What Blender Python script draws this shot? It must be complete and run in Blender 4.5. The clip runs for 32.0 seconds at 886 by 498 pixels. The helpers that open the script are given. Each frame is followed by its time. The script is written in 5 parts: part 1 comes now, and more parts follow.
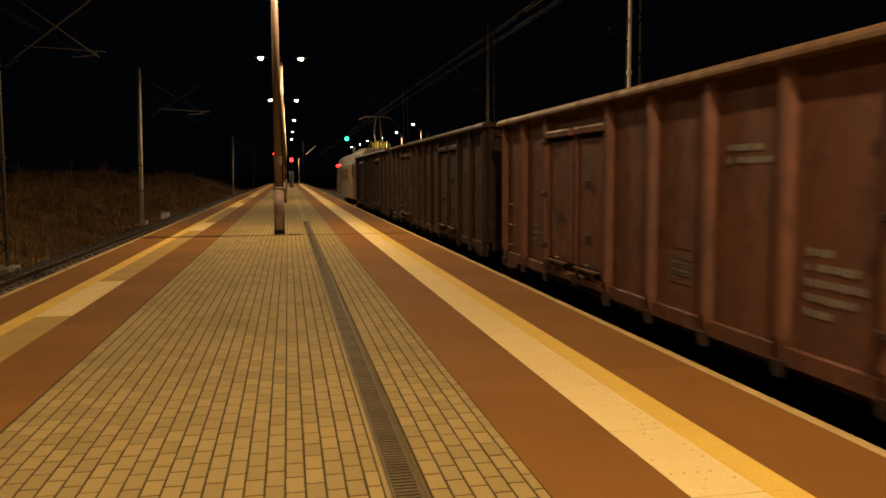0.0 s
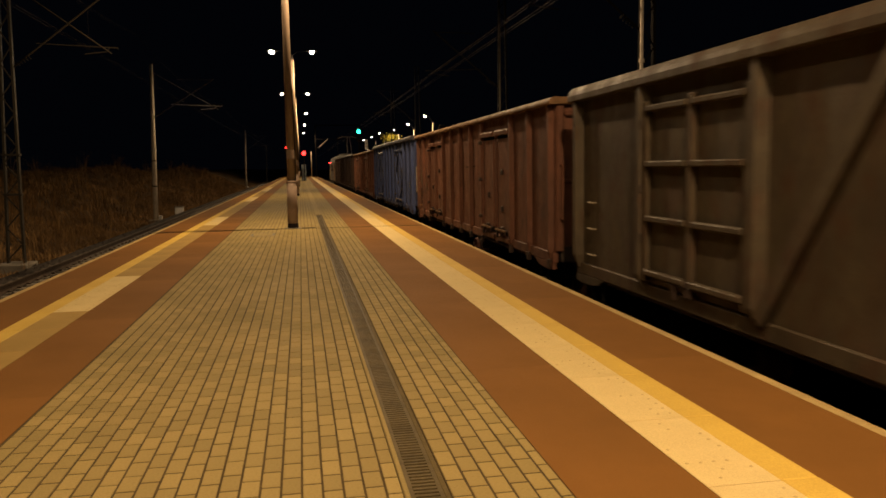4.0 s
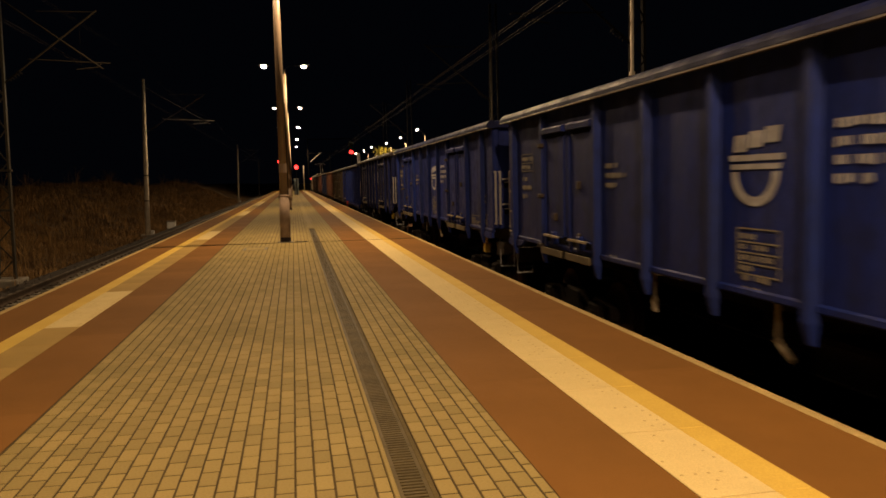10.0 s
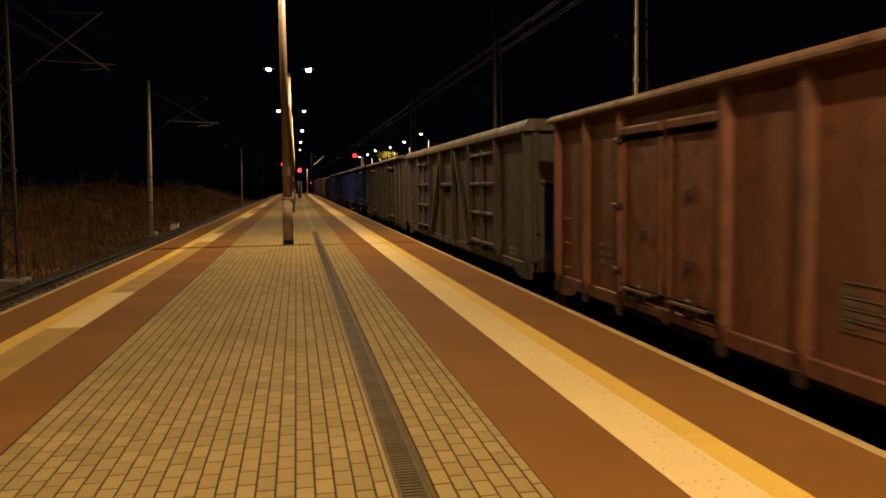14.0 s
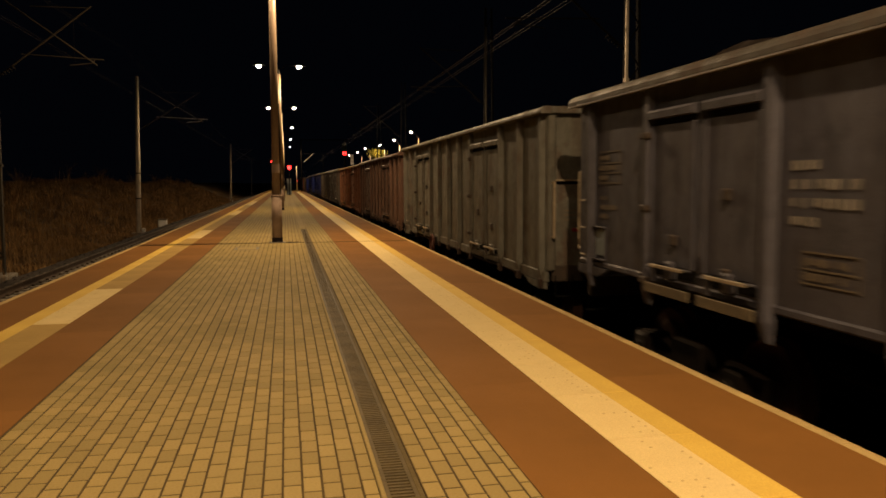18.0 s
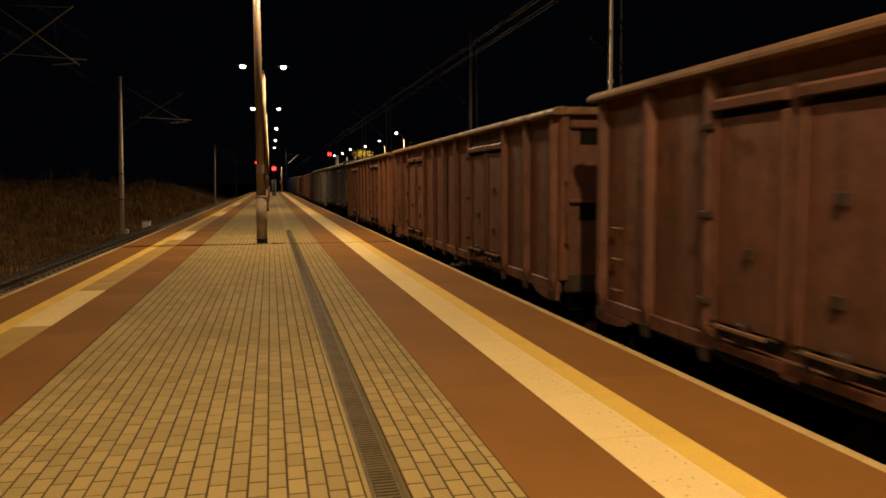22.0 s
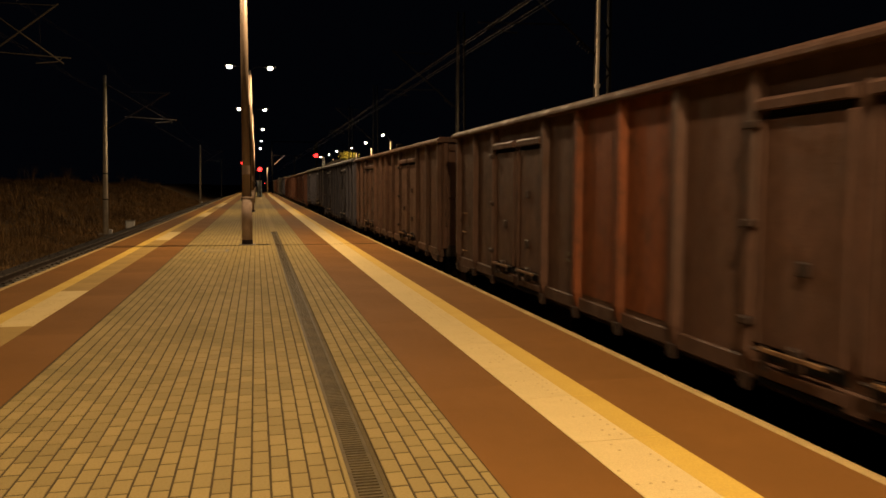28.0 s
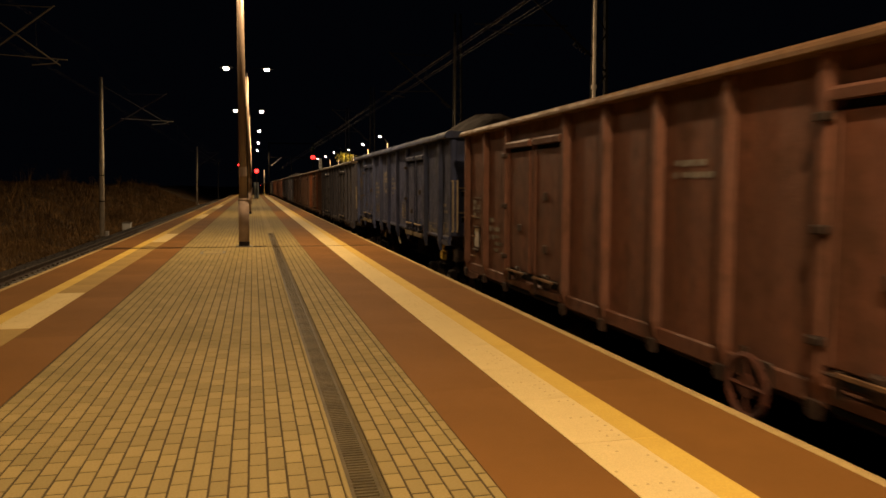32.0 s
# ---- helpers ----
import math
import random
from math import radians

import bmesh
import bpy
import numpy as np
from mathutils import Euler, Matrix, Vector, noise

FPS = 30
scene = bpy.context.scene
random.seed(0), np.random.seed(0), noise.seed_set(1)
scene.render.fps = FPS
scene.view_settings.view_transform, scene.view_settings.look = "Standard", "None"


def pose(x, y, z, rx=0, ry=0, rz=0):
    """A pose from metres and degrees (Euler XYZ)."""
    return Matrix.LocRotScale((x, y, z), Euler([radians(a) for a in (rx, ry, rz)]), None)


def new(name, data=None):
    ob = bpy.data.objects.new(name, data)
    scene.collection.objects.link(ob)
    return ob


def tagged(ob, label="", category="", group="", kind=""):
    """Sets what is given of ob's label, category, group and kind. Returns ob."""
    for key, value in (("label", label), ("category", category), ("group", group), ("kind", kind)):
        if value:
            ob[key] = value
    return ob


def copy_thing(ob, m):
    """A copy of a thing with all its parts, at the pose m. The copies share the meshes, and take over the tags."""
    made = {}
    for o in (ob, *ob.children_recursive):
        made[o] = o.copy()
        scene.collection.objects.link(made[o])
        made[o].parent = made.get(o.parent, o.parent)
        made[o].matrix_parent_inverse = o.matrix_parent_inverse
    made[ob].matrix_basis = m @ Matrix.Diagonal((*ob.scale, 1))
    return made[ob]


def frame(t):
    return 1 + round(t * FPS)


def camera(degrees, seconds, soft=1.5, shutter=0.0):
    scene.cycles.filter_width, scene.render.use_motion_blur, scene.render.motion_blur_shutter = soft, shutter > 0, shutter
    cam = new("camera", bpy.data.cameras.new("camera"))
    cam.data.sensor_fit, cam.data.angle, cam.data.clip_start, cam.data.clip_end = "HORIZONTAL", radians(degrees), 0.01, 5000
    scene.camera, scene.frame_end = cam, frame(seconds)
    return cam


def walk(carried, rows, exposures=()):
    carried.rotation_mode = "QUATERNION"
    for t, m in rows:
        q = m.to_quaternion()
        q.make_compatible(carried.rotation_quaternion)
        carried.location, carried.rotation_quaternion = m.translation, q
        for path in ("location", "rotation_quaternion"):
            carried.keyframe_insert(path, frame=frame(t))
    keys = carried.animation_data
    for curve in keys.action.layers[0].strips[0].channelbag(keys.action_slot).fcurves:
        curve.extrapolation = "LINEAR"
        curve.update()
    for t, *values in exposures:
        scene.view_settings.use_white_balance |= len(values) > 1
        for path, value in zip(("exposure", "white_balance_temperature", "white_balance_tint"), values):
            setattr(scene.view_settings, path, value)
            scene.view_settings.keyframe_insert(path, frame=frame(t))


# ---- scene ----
# The camera stands on the platform at eye height and is only turned by hand: seconds, turn to the right, tilt, lean.
EYE = 1.55
TURNS = (
    (0, 11.027, -5.356, -0.262),
    (0.5, 11.128, -5.620, -0.412),
    (1, 10.825, -5.867, -0.695),
    (1.5, 10.615, -5.938, -0.922),
    (2, 10.375, -5.973, -1.068),
    (2.5, 10.188, -5.971, -0.884),
    (3, 10.034, -5.986, -0.868),
    (3.5, 10.019, -5.993, -1.030),
    (5.5, 10.370, -5.683, -0.725),
    (6, 10.498, -5.622, -0.799),
    (6.5, 10.592, -5.537, -0.933),
    (7, 10.702, -5.460, -0.862),
    (7.5, 10.771, -5.350, -0.660),
    (8, 10.770, -5.253, -0.724),
    (8.5, 10.755, -5.208, -0.953),
    (9, 10.676, -5.145, -1.251),
    (9.5, 10.618, -5.072, -1.296),
    (10, 10.597, -5.020, -1.327),
    (10.5, 10.530, -4.968, -1.118),
    (11, 10.420, -4.900, -0.790),
    (11.5, 10.308, -4.852, -0.792),
    (12, 10.260, -4.816, -0.954),
    (12.5, 10.311, -4.774, -1.205),
    (13, 10.356, -4.723, -1.150),
    (13.5, 10.369, -4.701, -0.961),
    (14, 10.419, -4.698, -0.745),
    (14.5, 10.424, -4.705, -0.726),
    (16.5, 11.002, -4.736, -0.707),
    (17, 11.075, -4.804, -0.636),
    (17.5, 11.128, -4.822, -0.345),
    (18, 11.193, -4.813, -0.292),
    (18.5, 11.283, -4.832, -0.415),
    (19, 11.400, -4.805, -0.394),
    (19.5, 11.553, -4.801, -0.293),
    (20, 11.676, -4.801, -0.270),
    (20.5, 11.802, -4.801, -0.146),
    (21, 11.917, -4.803, -0.081),
    (21.5, 12.093, -4.806, -0.239),
    (22, 12.254, -4.745, -0.262),
    (22.5, 12.383, -4.720, -0.275),
    (23, 12.497, -4.696, -0.178),
    (23.5, 12.572, -4.710, -0.067),
    (24, 12.677, -4.737, -0.103),
    (24.5, 12.787, -4.751, -0.140),
    (25, 12.884, -4.729, 0.046),
    (25.5, 12.986, -4.706, 0.172),
    (27.5, 13.254, -4.623, 0.231),
    (28, 13.275, -4.573, 0.205),
    (28.5, 13.283, -4.580, -0.008),
    (29, 13.329, -4.536, 0.042),
    (29.5, 13.403, -4.525, -0.012),
    (30, 13.469, -4.483, 0.064),
    (30.5, 13.470, -4.477, 0.094),
    (31, 13.475, -4.475, 0.081),
    (31.5, 13.496, -4.478, 0.171),
    (32, 13.485, -4.469, 0.127),
)
cam = camera(58.5, 32.0, soft=1.6, shutter=0.3)
walk(cam, [(t, pose(0, 0, EYE, 90 + tilt, 0, -turn) @ pose(0, 0, 0, 0, 0, lean)) for t, turn, tilt, lean in TURNS],
     exposures=((0, 0.0), (32, 0.0)))

# ---- light: a black night sky and the platform lamps ----
world = bpy.data.worlds.new("night")
scene.world = world
world.use_nodes = True
world.node_tree.nodes["Background"].inputs[0].default_value = (0.35, 0.45, 0.8, 1)
world.node_tree.nodes["Background"].inputs[1].default_value = 0.0018
LAMP_COLOUR = (1.0, 0.67, 0.36)
LAMP_POWER = 2610.0

# ---- plan (metres; y runs along the platform, z = 0 is the platform's surface) ----
EDGE_R, EDGE_L = 3.26, -3.73
RAIL = -0.76
TRACK_R, TRACK_L = EDGE_R + 1.725, EDGE_L - 1.725
POLE_X, POLE_FIRST, POLE_STEP = -0.24, 21.1, 25.6
PLATFORM_START, PLATFORM_END = -60.0, 185.0
GUTTER_L, GUTTER_R = 0.432, 0.652
BRICK_L, BRICK_R = -1.76, 1.216


# ---- materials ----
def nodes_of(name):
    m = bpy.data.materials.new(name)
    m.use_nodes = True
    return m, m.node_tree.nodes, m.node_tree.links, m.node_tree.nodes["Principled BSDF"]


def surface(name, base, second, scale=4.0, rough=0.7, metal=0.0, bump=0.2, grain=60.0, stretch=(1, 1, 1), spread=0.5, own=0.0, gloss=0.14):
    """A worn surface: two colours mixed by large stains and fine grain, with relief; own: how far each piece differs."""
    m, n, l, b = nodes_of(name)
    co = n.new("ShaderNodeTexCoord")
    mp = n.new("ShaderNodeMapping")
    mp.inputs["Scale"].default_value = stretch
    l.new(co.outputs["Object"], mp.inputs["Vector"])
    big = n.new("ShaderNodeTexNoise")
    big.inputs["Scale"].default_value, big.inputs["Detail"].default_value, big.inputs["Roughness"].default_value = scale, 6, 0.65
    fine = n.new("ShaderNodeTexNoise")
    fine.inputs["Scale"].default_value, fine.inputs["Detail"].default_value = grain, 3
    l.new(mp.outputs[0], big.inputs["Vector"])
    l.new(co.outputs["Object"], fine.inputs["Vector"])
    ramp = n.new("ShaderNodeMapRange")
    ramp.inputs["From Min"].default_value, ramp.inputs["From Max"].default_value = 0.5 - 0.25 * spread - 0.05, 0.5 + 0.25 * spread
    l.new(big.outputs["Fac"], ramp.inputs["Value"])
    mix = n.new("ShaderNodeMix")
    mix.data_type = "RGBA"
    mix.inputs["A"].default_value, mix.inputs["B"].default_value = (*base, 1), (*second, 1)
    l.new(ramp.outputs[0], mix.inputs["Factor"])
    val = n.new("ShaderNodeHueSaturation")
    add = n.new("ShaderNodeMath")
    add.operation, add.use_clamp = "MULTIPLY_ADD", False
    l.new(fine.outputs["Fac"], add.inputs[0])
    add.inputs[1].default_value, add.inputs[2].default_value = 0.5, 0.75
    src = add
    if own:
        info = n.new("ShaderNodeObjectInfo")
        isl = n.new("ShaderNodeNewGeometry")
        both = n.new("ShaderNodeMath")
        both.operation = "ADD"
        l.new(info.outputs["Random"], both.inputs[0])
        l.new(isl.outputs["Random Per Island"], both.inputs[1])
        frac = n.new("ShaderNodeMath")
        frac.operation = "FRACT"
        l.new(both.outputs[0], frac.inputs[0])
        scaled = n.new("ShaderNodeMath")
        scaled.operation = "MULTIPLY_ADD"
        scaled.inputs[1].default_value, scaled.inputs[2].default_value = 2 * own, 1 - own
        l.new(frac.outputs[0], scaled.inputs[0])
        src = n.new("ShaderNodeMath")
        src.operation = "MULTIPLY"
        l.new(add.outputs[0], src.inputs[0])
        l.new(scaled.outputs[0], src.inputs[1])
    l.new(src.outputs[0], val.inputs["Value"])
    l.new(mix.outputs["Result"], val.inputs["Color"])
    l.new(val.outputs[0], b.inputs["Base Color"])
    rr = n.new("ShaderNodeMapRange")
    rr.inputs["To Min"].default_value, rr.inputs["To Max"].default_value = max(0.05, rough - 0.12), min(1.0, rough + 0.12)
    l.new(big.outputs["Fac"], rr.inputs["Value"])
    l.new(rr.outputs[0], b.inputs["Roughness"])
    b.inputs["Metallic"].default_value = metal
    b.inputs["Specular IOR Level"].default_value = gloss
    bp = n.new("ShaderNodeBump")
    bp.inputs["Strength"].default_value, bp.inputs["Distance"].default_value = bump, 0.01
    l.new(fine.outputs["Fac"], bp.inputs["Height"])
    l.new(bp.outputs[0], b.inputs["Normal"])
    return m


def glow(name, colour, strength):
    m, n, l, b = nodes_of(name)
    b.inputs["Base Color"].default_value = (*colour, 1)
    b.inputs["Emission Color"].default_value = (*colour, 1)
    b.inputs["Emission Strength"].default_value = strength
    return m


def paint(name, base, second, rust=(0.044, 0.022, 0.0125), worn=0.5):
    """Old wagon paint: faded in patches, streaked downwards, with rust breaking through and fine dents."""
    m, n, l, b = nodes_of(name)
    co = n.new("ShaderNodeTexCoord")
    info = n.new("ShaderNodeObjectInfo")
    away = n.new("ShaderNodeVectorMath")
    away.operation = "MULTIPLY_ADD"
    l.new(info.outputs["Random"], away.inputs[0])
    away.inputs[1].default_value = (0.0, 61.0, 0.0)
    l.new(co.outputs["Object"], away.inputs[2])

    def tex(scale, detail, stretch):
        mp = n.new("ShaderNodeMapping")
        mp.inputs["Scale"].default_value = stretch
        l.new(away.outputs[0], mp.inputs["Vector"])
        t = n.new("ShaderNodeTexNoise")
        t.inputs["Scale"].default_value, t.inputs["Detail"].default_value, t.inputs["Roughness"].default_value = scale, detail, 0.65
        l.new(mp.outputs[0], t.inputs["Vector"])
        return t

    def ranged(src, lo, hi, to0=0.0, to1=1.0):
        r = n.new("ShaderNodeMapRange")
        for k, v in (("From Min", lo), ("From Max", hi), ("To Min", to0), ("To Max", to1)):
            r.inputs[k].default_value = v
        l.new(src, r.inputs["Value"])
        return r.outputs[0]

    def mixed(fac, a, c):
        x = n.new("ShaderNodeMix")
        x.data_type = "RGBA"
        l.new(fac, x.inputs["Factor"])
        for k, v in (("A", a), ("B", c)):
            if isinstance(v, tuple):
                x.inputs[k].default_value = (*v, 1)
            else:
                l.new(v, x.inputs[k])
        return x.outputs["Result"]

    fade, streak, spots, grain = tex(0.7, 5, (1, 1, 1)), tex(5.0, 5, (1, 1, 0.09)), tex(3.2, 9, (1, 1, 0.7)), tex(55, 4, (1, 1, 1))
    col = mixed(ranged(fade.outputs["Fac"], 0.38, 0.62), base, second)
    col = mixed(ranged(streak.outputs["Fac"], 0.47, 0.66, 0.0, 0.6), col, tuple(0.45 * c + 0.55 * r for c, r in zip(second, rust)))
    col = mixed(ranged(spots.outputs["Fac"], 0.53, 0.62, 0.0, worn), col, rust)
    patch = tex(11, 5, (1, 1, 0.6))
    mottle = n.new("ShaderNodeMath")
    mottle.operation = "MULTIPLY_ADD"
    half = n.new("ShaderNodeMath")
    half.operation = "MULTIPLY"
    half.inputs[1].default_value = 0.4
    l.new(grain.outputs["Fac"], half.inputs[0])
    l.new(patch.outputs["Fac"], mottle.inputs[0])
    mottle.inputs[1].default_value = 0.6
    l.new(half.outputs[0], mottle.inputs[2])
    hv = n.new("ShaderNodeHueSaturation")
    l.new(col, hv.inputs["Color"])
    l.new(ranged(mottle.outputs[0], 0.25, 0.75, 0.6, 1.45), hv.inputs["Value"])
    l.new(hv.outputs[0], b.inputs["Base Color"])
    l.new(ranged(spots.outputs["Fac"], 0.4, 0.7, 0.5, 0.85), b.inputs["Roughness"])
    b.inputs["Specular IOR Level"].default_value = 0.12
    dent = tex(1.9, 3, (1, 1, 1))
    add = n.new("ShaderNodeMath")
    add.operation = "MULTIPLY_ADD"
    l.new(dent.outputs["Fac"], add.inputs[0])
    add.inputs[1].default_value = 2.5
    l.new(grain.outputs["Fac"], add.inputs[2])
    bp = n.new("ShaderNodeBump")
    bp.inputs["Strength"].default_value, bp.inputs["Distance"].default_value = 0.35, 0.012
    l.new(add.outputs[0], bp.inputs["Height"])
    l.new(bp.outputs[0], b.inputs["Normal"])
    return m


